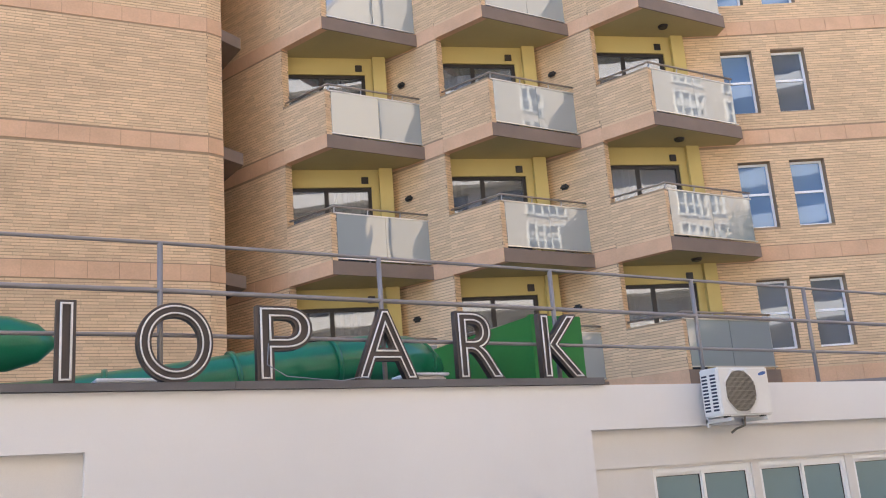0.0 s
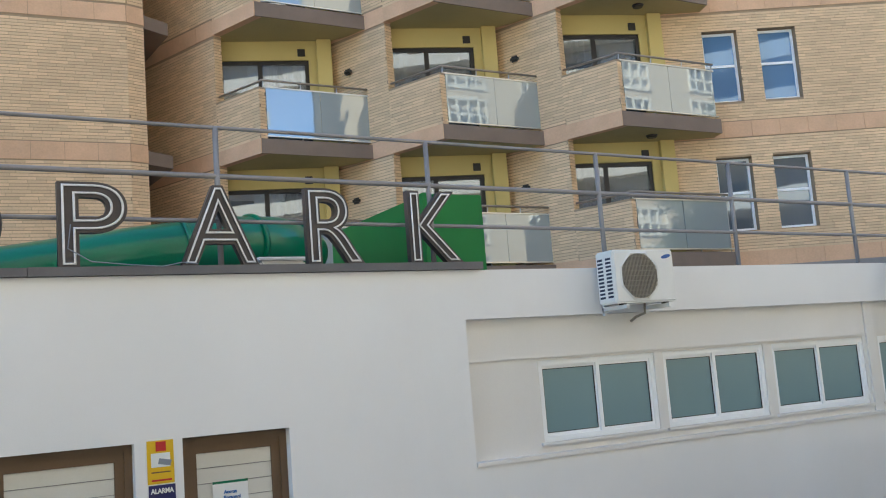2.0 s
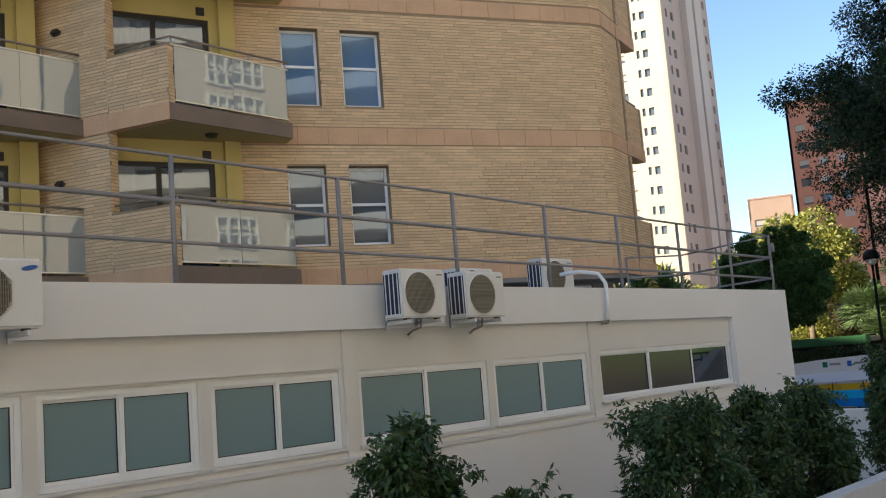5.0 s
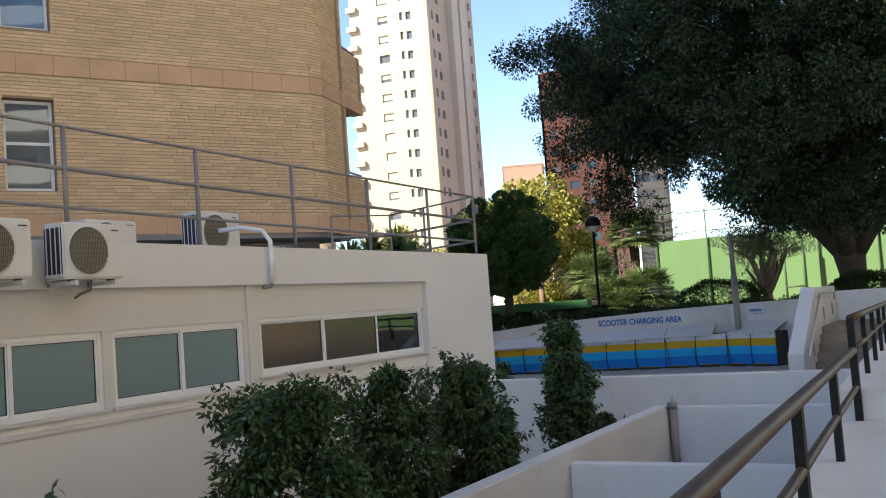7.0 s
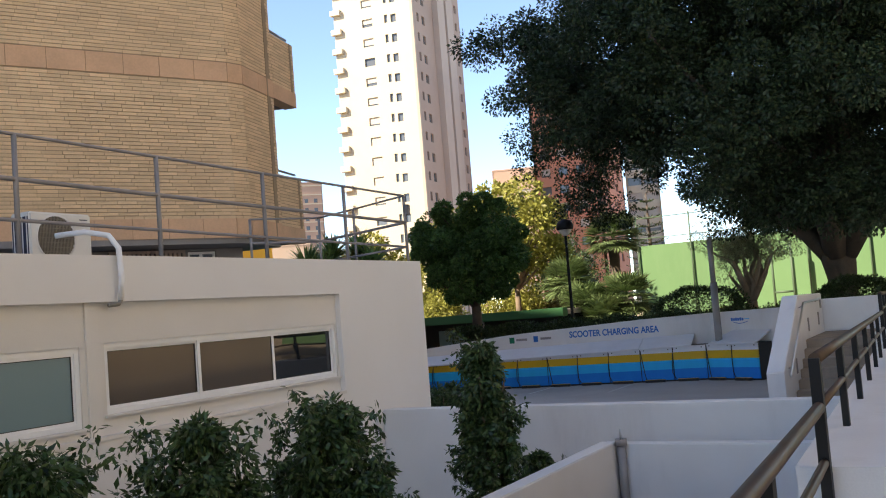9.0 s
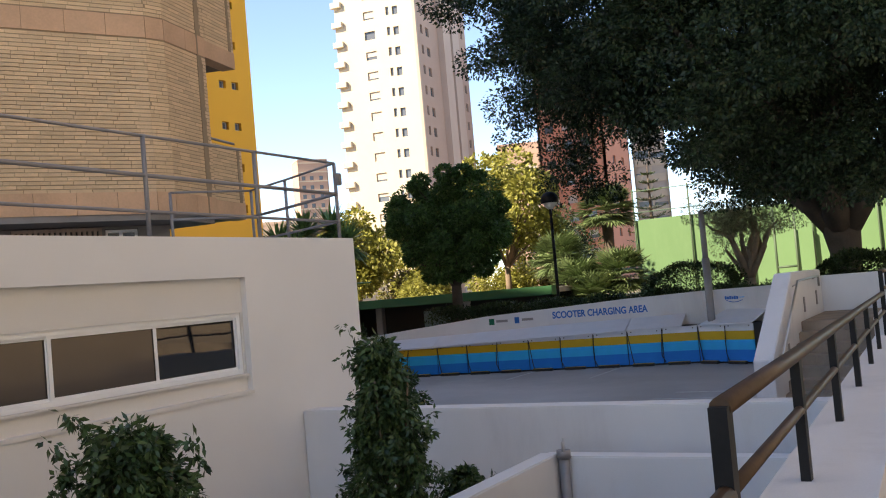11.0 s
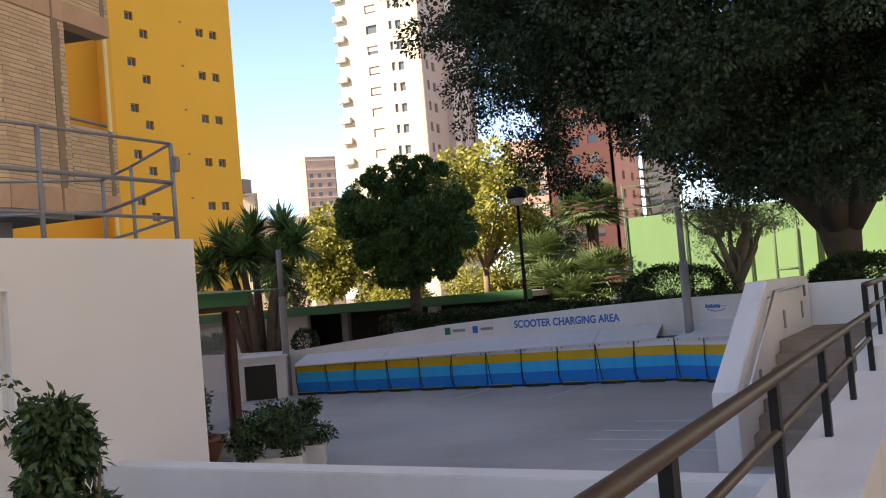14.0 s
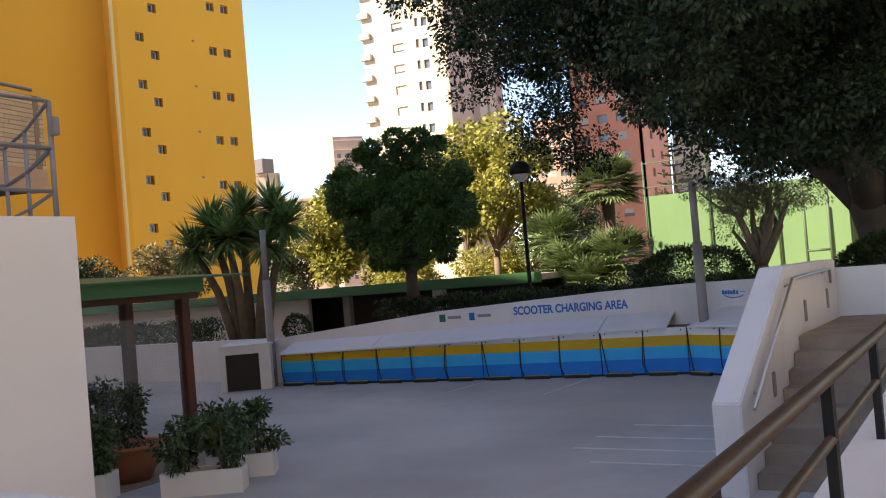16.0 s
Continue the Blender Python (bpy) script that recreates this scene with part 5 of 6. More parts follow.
def tower_face(parent, p0, p1, z0, z1, mat, cols, storey, z_first, wh, recess=0.25):
    """One face of a tower: a wall with real window openings, cols = (offset, width) from p0."""
    m, length = along(p0, p1)
    holes = []
    z = z_first
    while z + wh < z1 - 3.0:
        holes += [(c[0], c[0] + c[1], z + sum(c[2:]), z + wh + sum(c[2:])) for c in cols]
        z += storey
    wall = part("wall", pierced(length, z0, z1, 0.4, holes), mat, parent, at=m)
    pane = plate(0, 1, 0, 1, recess, 0.03)
    me = None
    for x0, x1, za, zb in holes:
        if me is None:
            ob = part("window", pane, FARGLASS, wall)
            me = ob.data
        else:
            ob = new("window", me)
            ob.parent = wall
        ob.matrix_basis = Matrix.Translation((x0, 0, za)) @ Matrix.Diagonal((x1 - x0, 1, zb - za, 1))
    me = None
    rnd = random.Random(len(holes))
    for x0, x1, za, zb in holes:
        if 1.4 < x1 - x0 < 4 and rnd.random() < 0.8:
            if me is None:
                ob = part("blind", plate(0, 1, 0, 1, recess - 0.08, 0.03), BLIND, wall)
                me = ob.data
            else:
                ob = new("blind", me)
                ob.parent = wall
            k = (zb - za) * rnd.choice((1, 1, 0.8, 0.6, 0.4))
            ob.matrix_basis = Matrix.Translation((x0, 0, zb - k)) @ Matrix.Diagonal((x1 - x0, 1, k, 1))
    return m, length


wt = thing("white_tower", "tall sunlit white apartment tower with beige side", "building")
wl, wm, wr = (127.5, 79.5), (128.92, 66.75), (150, 69.8)
tower_face(wt, wl, wm, 0, 78, TOWERW, ((4.65, 1.7), (8.28, 0.5, 0.1), (9.3, 0.85)), 2.94, 3.31, 1.2)
tower_face(wt, wm, wr, 0, 78, TOWERB, ((1.6, 0.8), (3.6, 1.2), (19.0, 1.0)), 2.94, 3.31, 1.3)
m, length = along(wm, wr)
bm = bmesh.new()
box(bm, 8.5, 11.5, -0.9, 0.2, 0, 79)
box(bm, 12.5, 15.5, -0.9, 0.2, 0, 79)
part("service_shaft", bm, SHAFT, wt, at=m)
for p0, p1 in ((wr, (147, 88)), ((147, 88), wl)):
    mm, ll = along(p0, p1)
    part("back_wall", pierced(ll, 0, 78, 0.4, []), TOWERB, wt, at=mm)
part("roof", prism([wl, wm, wr, (147, 88)], 77.6, 78.2), TOWERB, wt)
m, length = along(wl, wm)
for i in range(25):
    part("balcony", soft_box(-0.35, 1.3, -0.55, 0.0, 2.9 + 2.94 * i, 3.75 + 2.94 * i, 0.05, 1), TOWERW, wt, at=m)

yt = thing("yellow_tower", "yellow ochre apartment tower with small windows", "building")
yl, yr = (55.7, 46.0), (65.6, 44.72)
YCOLS = ((1.57, 0.6, 1.0), (2.58, 0.6), (6.99, 0.6, 0.8), (8.12, 0.6, 0.8))
mY, lY = tower_face(yt, yl, yr, 0, 45, YTOWER, YCOLS, 2.9, 1.675, 0.55)
bar = None
for i in range(14):
    for c in YCOLS:
        at = mY @ pose(c[0] + 0.02, 0.13, 1.69 + 2.9 * i + sum(c[2:]))
        if bar is None:
            ob = part("window_frame", frame_bars(0.40, 0.50, 0.05, 0.045), BLIND, yt, at=at)
            bar = ob.data
        else:
            ob = new("window_frame", bar)
            ob.parent, ob.matrix_basis = yt, at
    part("vent", soft_box(5.66, 5.84, -0.02, 0.05, 3.15 + 2.9 * i, 3.27 + 2.9 * i, 0.01), FASCIA, yt, "small brown vent grille", at=mY)
yk = (yl[0] + 0.6, yl[1] + 1.38)
tower_face(yt, yk, yl, 0, 45, YTOWER, (), 2.8, 1.2, 0.55)
tower_face(yt, (yk[0] - 16.5, yk[1] + 7.2), yk, 0, 45, YTOWER, (), 2.8, 1.2, 0.55)
for p0, p1 in ((yr, (76, 71)), ((76, 71), (51, 82)), ((51, 82), (yk[0] - 16.5, yk[1] + 7.2))):
    mm, ll = along(p0, p1)
    part("back_wall", pierced(ll, 0, 45, 0.4, []), YTOWER, yt, at=mm)
# pale strip added so the tower's corner reads as a sunlit edge
part("sunlit_edge_strip", prism([(yl[0] - 0.07, yl[1] + 0.04), (yl[0] - 0.04, yl[1] - 0.08), (yl[0] + 0.08, yl[1] - 0.13), (yl[0] + 0.12, yl[1] + 0.0)], 0, 45), SUNLITEDGE, yt)
part("roof", prism([yk, yl, yr, (76, 71), (51, 82), (yk[0] - 16.5, yk[1] + 7.2)], 44.6, 45.2), YTOWER, yt)


def block(name, label, x, y, az, w, d, h, mat, cols, storey=2.9, wh=1.3):
    """A plain apartment block whose front faces back along its bearing."""
    t = thing(name, label, "building")
    c, s = math.cos(radians(az)), math.sin(radians(az))
    nx, ny = s, -c
    a, b = (x - nx * w / 2, y - ny * w / 2), (x + nx * w / 2, y + ny * w / 2)
    b2, a2 = (b[0] + c * d, b[1] + s * d), (a[0] + c * d, a[1] + s * d)
    tower_face(t, a, b, 0, h, mat, cols, storey, 2.0, wh)
    tower_face(t, b, b2, 0, h, mat, ((d * 0.3, 1.2), (d * 0.65, 1.2)), storey, 2.0, wh)
    for p0, p1 in ((b2, a2), (a2, a)):
        mm, ll = along(p0, p1)
        part("back_wall", pierced(ll, 0, h, 0.4, []), mat, t, at=mm)
    part("roof", prism([a, b, b2, a2], h - 0.2, h + 0.3), mat, t)
    return t


def polar(az, dist):
    return 15 + dist * math.cos(radians(az)), 0.6 + dist * math.sin(radians(az))


x, y = polar(36.75, 300)
pb = block("pink_block", "distant pink brick apartment block with pale bands", x, y, 50, 9.5, 9, 46, PINKB, ((1.0, 1.2), (3.6, 1.2), (6.6, 1.2)))
for i in range(15):
    part("band", plate(-0.1, 9.6, 4.4 + 2.9 * i, 4.7 + 2.9 * i, -0.12, 0.1), TOWERW, pb, at=along((x - 4.75 * math.sin(radians(50)), y + 4.75 * math.cos(radians(50))), (x + 4.75 * math.sin(radians(50)), y - 4.75 * math.cos(radians(50))))[0])
x, y = polar(21.35, 150)
block("red_block", "distant red brick apartment block", x, y, 0, 11, 12, 39, REDB, ((1.2, 1.6), (4.2, 1.6), (7.2, 1.6)))
x, y = polar(16.75, 175)
block("white_block", "distant white apartment block with balcony bands", x, y, 16, 6, 12, 36, TOWERW, ((0.4, 2.4), (3.2, 2.4)), 2.9, 1.5)
x, y = polar(24.4, 200)
block("tan_block", "distant tan apartment block with terraces", x, y, 24, 9, 12, 31, PINKB, ((1, 3), (5, 3)), 2.9, 1.5)
x, y = polar(41.4, 130)
gb = block("grey_block", "distant white flat-roofed block with a dark roof tank", x, y, 41, 4.3, 8, 16.4, TOWERW, ((0.5, 1.4), (2.5, 1.4)))
part("roof_tank", soft_box(x - 0.6, x + 1.6, y - 0.6, y + 1.4, 16.7, 18.6, 0.05), LEDGE, gb)
x, y = polar(39.2, 110)
block("low_block", "distant low grey office block with glazed front", x, y, 39, 5.5, 8, 11.0, SHAFT, ((0.3, 2.3), (2.9, 2.3)), 2.6, 1.6)

# tiered conifer beyond the tennis court
rng = np.random.default_rng(33)
t = thing("norfolk_pine", "tiered dark conifer standing beyond the tennis court", "tree", at=pose(75, 19.4, 0.4))
bm = bmesh.new()
tube(bm, [(0, 0, -0.3), (0, 0, 4), (0, 0, 8.4)], [0.22, 0.15, 0.03], 8)
part("trunk", bm, BARKDARK, t)
v = []
for tier in range(11):
    z, reach = 2.0 + 0.58 * tier, 2.0 - 0.16 * tier
    for b in range(8):
        a = 2 * math.pi * (b + 0.5 * (tier % 2)) / 8 + rng.normal(0, 0.08)
        d, q = np.array([math.cos(a), math.sin(a), 0.0]), np.array([-math.sin(a), math.cos(a), 0.0])
        for k in range(14):
            f = (k + 1) / 14
            p = np.array([0, 0, z + 0.22 * reach * f * f]) + d * reach * f
            for side in (-1, 1):
                tip = p + q * side * reach * 0.26 * (1.15 - f) + d * 0.10 + np.array([0, 0, rng.uniform(-0.04, 0.12)])
                v.append([p, p + d * 0.09, tip + d * 0.05, tip])
ob = new("crown", quads("crown", np.array(v), LEAFHEDGE))
ob.parent = t

# blocks across the street
STREETW = surface("street_block_render", (0.52, 0.48, 0.42), 0.85, vary=0.06, scale=0.2)
for x0, x1, d in ((-70, -22, 0), (-20, 24, 1)):
    t = thing("street_block", "tall white apartment block across the street", "building")
    y = -21.0 - d
    cols = [(1.5 + 4.6 * i, 2.6) for i in range(int((x1 - x0) / 4.6))]
    tower_face(t, (x1, y), (x0, y), -1.4, 40, STREETW, cols, 2.9, 2.2, 1.5)
    for i in range(13):
        bm = bmesh.new()
        box(bm, 0, x1 - x0 - 0.4, -1.2, 0, 1.2 + 2.9 * i, 1.4 + 2.9 * i)
        box(bm, 0, x1 - x0 - 0.4, -1.2, -1.1, 1.4 + 2.9 * i, 2.2 + 2.9 * i)
        part("balcony_row", bm, STREETW, t, at=along((x1, y), (x0, y))[0])
    for p0, p1 in (((x0, y), (x0, y - 13)), ((x0, y - 13), (x1, y - 13)), ((x1, y - 13), (x1, y))):
        mm, ll = along(p0, p1)
        part("back_wall", pierced(ll, -1.4, 40, 0.4, []), STREETW, t, at=mm)
    part("roof", prism([(x0, y - 13), (x1, y - 13), (x1, y), (x0, y)], 39.8, 40.2), TOWERB, t)

STREETB = surface("street_block_beige", (0.40, 0.32, 0.235), 0.85, vary=0.06, scale=0.2)
t = thing("street_block", "tall beige apartment block with white framed glazed bays across the street", "building")
x0, x1, y = 34.5, 80, -24.0
mS, lS = along((x1, y), (x0, y))
cols = [(1.2 + 6.2 * i, 3.4) for i in range(7)]
tower_face(t, (x1, y), (x0, y), -1.4, 44, STREETB, cols, 2.9, 2.2, 2.0)
bar = None
for i in range(13):
    for c in cols:
        at = mS @ pose(c[0] - 0.1, -0.12, 2.1 + 2.9 * i)
        if bar is None:
            ob = part("bay_frame", frame_bars(3.6, 2.2, 0.12, 0.14, (0.9, 1.8, 2.7), (0.95,)), STREETW, t, at=at)
            bar = ob.data
        else:
            ob = new("bay_frame", bar)
            ob.parent, ob.matrix_basis = t, at
for p0, p1 in (((x0, y), (x0, y - 13)), ((x0, y - 13), (x1, y - 13)), ((x1, y - 13), (x1, y))):
    mm, ll = along(p0, p1)
    part("back_wall", pierced(ll, -1.4, 44, 0.4, []), STREETB, t, at=mm)
part("roof", prism([(x0, y - 13), (x1, y - 13), (x1, y), (x0, y)], 43.8, 44.2), TOWERB, t)

# ---- air conditioners ----
ACBEIGE = surface("ac_fan_surround", (0.52, 0.48, 0.40), 0.5, vary=0.1)
GRILLE = surface("fan_grille", (0.26, 0.23, 0.185), 0.5, vary=0.15)
FANDARK = surface("fan_dark", (0.045, 0.04, 0.035), 0.6, vary=0.2)
SLOT = surface("slot_dark", (0.02, 0.03, 0.06), 0.6, vary=0.2)
LOGO = surface("logo_blue", (0.02, 0.10, 0.35), 0.4, vary=0.05)


def air_conditioner(at, w=0.80, d=0.30, h=0.55, kind=0, bracket=True, label="white outdoor air conditioner unit on wall brackets"):
    """Origin at the lower left front corner; the fan looks along -y, the slotted end along -x."""
    t = thing("air_conditioner", label, "air conditioner", at=at, group="air conditioners")
    part("case", soft_box(0, w, 0, d, 0, h, 0.018, 3), ACWHITE, t)
    cx, cz, r = w * 0.40, h * 0.5, h * 0.43
    seg = 8 if kind == 0 else 28
    off = math.pi / 8 if kind == 0 else 0
    k = 1.06 if kind == 0 else 1.0
    bm = bmesh.new()
    rim_o = [(cx + (r * k + 0.02) * math.cos(off + 2 * math.pi * i / seg), cz + (r * k + 0.02) * math.sin(off + 2 * math.pi * i / seg)) for i in range(seg)]
    rim_i = [(cx + r * k * math.cos(off + 2 * math.pi * i / seg), cz + r * k * math.sin(off + 2 * math.pi * i / seg)) for i in range(seg)]
    for i in range(seg):
        j = (i + 1) % seg
        v = [bm.verts.new(c) for c in ((*rim_o[i][:1], -0.004, rim_o[i][1]), (rim_o[j][0], -0.004, rim_o[j][1]), (rim_i[j][0], -0.014, rim_i[j][1]), (rim_i[i][0], -0.014, rim_i[i][1]))]
        bm.faces.new(v)
    part("fan_rim", bm, ACWHITE, t)
    if kind == 0:
        bm = bmesh.new()
        bm.faces.new([bm.verts.new((x, -0.003, z)) for x, z in rim_i])
        part("fan_surround", bm, ACBEIGE, t)
    bm = bmesh.new()
    tube(bm, [(cx, -0.0065, cz), (cx, -0.0045, cz)], r * 0.97, 36)
    part("fan_opening", bm, FANDARK, t)
    bm = bmesh.new()
    n = 25
    for i in range(n):
        x = cx - r * 0.94 + 2 * r * 0.94 * i / (n - 1)
        hh = math.sqrt(max(0.0, (r * 0.98) ** 2 - (x - cx) ** 2))
        box(bm, x - 0.0042, x + 0.0042, -0.016, -0.008, cz - hh, cz + hh)
    for i in range(9):
        z = cz - r * 0.85 + 2 * r * 0.85 * i / 8
        hh = math.sqrt(max(0.0, (r * 0.98) ** 2 - (z - cz) ** 2))
        box(bm, cx - hh, cx + hh, -0.019, -0.012, z - 0.0025, z + 0.0025)
    part("grille", bm, GRILLE, t)
    if kind:
        part("coil_panel", plate(0, d * 0.84, 0.05, h - 0.05, 0.0, 0.004), SLOT, t, "dark finned coil", at=pose(-0.001, d * 0.92, 0, 0, 0, -90))
        for i in range(4):
            part("coil_bar", plate(0, 0.014, 0.03, h - 0.03, 0.0, 0.012), ACWHITE, t, at=pose(-0.004, d * (0.18 + 0.22 * i), 0, 0, 0, -90))
    for j in range(0 if kind else 2):
        for i in range(11):
            z = 0.06 + (h - 0.12) * i / 11
            part("side_slot", plate(0, 0.085, 0, 0.022, 0.0, 0.003), SLOT, t, at=pose(-0.0015, d * 0.88 - 0.13 * j, z, 0, 0, -90))
    bm = bmesh.new()
    lx, lz = w * 0.87, h * 0.86
    bm.faces.new([bm.verts.new((lx + 0.065 * math.cos(a), -0.003, lz + 0.02 * math.sin(a) + 0.012 * math.cos(a))) for a in (2 * math.pi * i / 20 for i in range(20))])
    if kind == 0:
        part("badge", bm, LOGO, t, "plain blue oval badge")
    else:
        bm.free()
        part("badge", plate(w * 0.80, w * 0.93, h * 0.87, h * 0.89, -0.004, 0.003), SLOT, t)
    if bracket:
        for x in (0.10, w - 0.14):
            bm = bmesh.new()
            box(bm, x, x + 0.04, -0.02, d + 0.085, -0.055, -0.015)
            box(bm, x, x + 0.04, d + 0.055, d + 0.085, -0.10, h * 0.75)
            part("bracket", bm, ACWHITE, t)
            part("foot", soft_box(x - 0.01, x + 0.05, 0.03, 0.09, -0.017, 0.003, 0.004), FANDARK, t)
        bm = bmesh.new()
        tube(bm, [(w * 0.6, d * 0.5, 0.0), (w * 0.6, d * 0.55, -0.10), (w * 0.55, d * 0.9, -0.13), (w * 0.52, d + 0.03, -0.17)], 0.014, 7)
        part("drain_pipe", bm, GRILLE, t)
    else:
        for x in (0.08, w - 0.14):
            part("foot", soft_box(x, x + 0.06, 0.0, d, -0.05, 0.003, 0.006), FANDARK, t)
    return t


air_conditioner(pose(7.94, 7.89, 2.12), 0.80, 0.29, 0.545, 0)
air_conditioner(pose(12.68, 7.89, 2.13), 0.72, 0.29, 0.545, 1, label="small white outdoor air conditioner with round fan grille")
air_conditioner(pose(13.74, 7.89, 2.12), 0.72, 0.29, 0.545, 1, label="small white outdoor air conditioner with round fan grille")
air_conditioner(pose(16.75, 9.0, 2.51), 0.80, 0.30, 0.55, 1, False, "white outdoor air conditioner standing on the roof")
air_conditioner(pose(15.3, 9.4, 2.51), 0.80, 0.30, 0.42, 1, False, "white outdoor air conditioner standing on the roof")

# roof conduit that bends down over the fascia
t = thing("roof_conduit", "white plastic conduit bent over the roof edge", "pipe")
bm = bmesh.new()
tube(bm, [(16.9, 8.8, 2.78), (17.05, 8.55, 2.80), (17.15, 8.3, 2.74), (17.2, 8.22, 2.6), (17.22, 8.22, 2.3), (17.2, 8.23, 2.06)], 0.03, 10)
part("pipe", bm, PVC, t)
bm = bmesh.new()
tube(bm, [(17.2, 8.23, 2.06), (17.16, 8.22, 2.02), (17.05, 8.25, 2.01)], 0.022, 8)
part("pipe_end", bm, GRILLE, t)

# ---- water slide on the roof ----
t = thing("water_slide", "green fibreglass tube slide lying behind the sign", "slide")
bm = bmesh.new()
path = [(-1.5, 10.9, 2.52), (1.2, 10.3, 2.62), (2.4, 10.0, 2.74), (3.7, 9.95, 2.94), (4.6, 10.0, 3.06), (5.2, 10.2, 3.10), (5.75, 10.8, 3.08), (6.0, 11.8, 3.0)]
pts = []
for i in range(len(path) - 1):
    for k in range(4):
        pts.append(tuple(Vector(path[i]).lerp(Vector(path[i + 1]), k / 4)))
pts.append(path[-1])
tube(bm, pts, 0.29, 20)
part("tube", bm, TUBEGREEN, t)
for i in range(2, len(pts) - 2, 4):
    bm = bmesh.new()
    a, b = Vector(pts[i]), Vector(pts[i + 1])
    d = (b - a).normalized() * 0.025
    tube(bm, [a - d, a + d], 0.32, 20)
    part("flange", bm, TUBEGREEN, t)
for x, y in ((2.6, 10.0), (4.4, 9.98)):
    bm = bmesh.new()
    tube(bm, [(x, y, 2.46), (x, y, 2.75)], 0.035, 8)
    part("support", bm, METAL, t)
t = thing("water_slide", "end of a wide green tube slide raised on a post", "slide")
bm = bmesh.new()
tube(bm, [(-5.5, 10.6, 3.42), (-1.0, 10.2, 3.27), (0.3, 10.1, 3.24), (0.85, 10.05, 3.23), (1.12, 10.02, 3.23), (1.27, 10.0, 3.23)], [0.3, 0.3, 0.3, 0.27, 0.19, 0.05], 20)
part("tube", bm, TUBEGREEN, t)
bm = bmesh.new()
tube(bm, [(0.75, 10.05, 2.46), (0.75, 10.05, 3.0)], 0.03, 8)
part("support", bm, TUBEGREEN, t)
t = thing("green_cabin", "boxy dark green board cabin of the slide", "cabin")
part("side_board", soft_box(6.94, 7.72, 9.95, 12.8, 2.46, 3.64, 0.01), BOXGREEN, t)
part("corner_board", soft_box(6.915, 6.98, 9.935, 10.02, 2.46, 3.65, 0.006), BOXGREEN, t)
for x, y, w in ((1.55, 9.2, 0.55), (4.62, 8.95, 0.45)):
    t = thing("roof_vent", "small white boxed vent on the roof behind letters", "vent", at=pose(x, y, 2.46))
    part("box", soft_box(0, w, 0, 0.35, 0, 0.28, 0.02), CREAM, t)
    part("lid", soft_box(-0.03, w + 0.03, -0.03, 0.38, 0.28, 0.31, 0.012), PVC, t)
GREYINK = surface("grey_ink", (0.22, 0.24, 0.28), 0.6, vary=0.05)
t = thing("sign_cable", "thin loose cable drooping from the letter", "cable")
bm = bmesh.new()
tube(bm, [(2.86, 8.27, 2.95), (2.83, 8.23, 2.75), (3.0, 8.2, 2.64), (3.3, 8.19, 2.61), (3.55, 8.2, 2.595), (3.72, 8.22, 2.63), (3.85, 8.25, 2.62)], 0.0045, 6)
part("wire", bm, GREYINK, t)

# ---- doors and notices ----
BLIND = surface("shutter_slat", (0.62, 0.60, 0.54), 0.6, vary=0.04, scale=1)


def shuttered_door(x0, x1, mids, label):
    """A brown framed door closed by a pale horizontal shutter."""
    w, h = x1 - x0, 2.04
    t = thing("door", label, "door", at=pose(x0, WY + 0.10, -0.85), kind="structure")
    part("door_frame", frame_bars(w, h, 0.08, 0.06), BROWNFRAME, t)
    cuts = [0.06, *mids, w - 0.06]
    for a, b in zip(cuts, cuts[1:]):
        leaf = part("door_leaf", frame_bars(b - a, h - 0.12, 0.05, 0.075), BROWNFRAME, t, at=pose(a, 0.02, 0.06))
        n = 14
        for i in range(n):
            z0 = 0.075 + (h - 0.27) * i / n
            part("slat", plate(0.076, b - a - 0.076, z0 + 0.004, z0 + (h - 0.27) / n - 0.002, 0.012, 0.012), BLIND, leaf)
    return t


shuttered_door(3.67, 4.58, [], "brown framed staff door with pale slatted shutter")
shuttered_door(1.42, 3.29, [0.86], "brown framed double door with pale slatted shutters")
SIGNY = surface("notice_yellow", (0.68, 0.42, 0.01), 0.4, vary=0.05)
SIGNN = surface("notice_navy", (0.02, 0.02, 0.10), 0.4, vary=0.05)
SIGNR = surface("notice_red", (0.45, 0.02, 0.02), 0.4, vary=0.05)
PAPER = surface("paper_white", (0.75, 0.75, 0.73), 0.6, vary=0.03)
t = thing("camera_notice", "yellow security camera notice on the white wall", "notice", at=pose(3.385, WY - 0.006, 0.86))
part("plate", plate(0, 0.21, 0, 0.34, 0, 0.006), SIGNY, t)
part("picture", plate(0.03, 0.18, 0.13, 0.24, -0.002, 0.002), PAPER, t)
part("mark", plate(0.05, 0.15, 0.17, 0.215, -0.004, 0.002), GREYINK, t, at=pose(0, 0, 0, 0, 12, 0))
part("mark", plate(0.07, 0.15, 0.255, 0.33, -0.002, 0.002), SIGNR, t)
part("text_bar", plate(0.03, 0.18, 0.085, 0.095, -0.002, 0.002), BROWNFRAME, t)
part("text_bar", plate(0.03, 0.19, 0.02, 0.035, -0.002, 0.002), SIGNR, t)
t = thing("alarm_notice", "navy alarm notice with red bell mark", "notice", at=pose(3.39, WY - 0.006, 0.52))
part("plate", plate(0, 0.21, 0, 0.33, 0, 0.006), SIGNN, t)
ob = lettering("ALARMA", 0.04, 0.18, PAPER)
ob.parent = t
ob.matrix_basis = pose(0.015, -0.004, 0.265)
bm = bmesh.new()
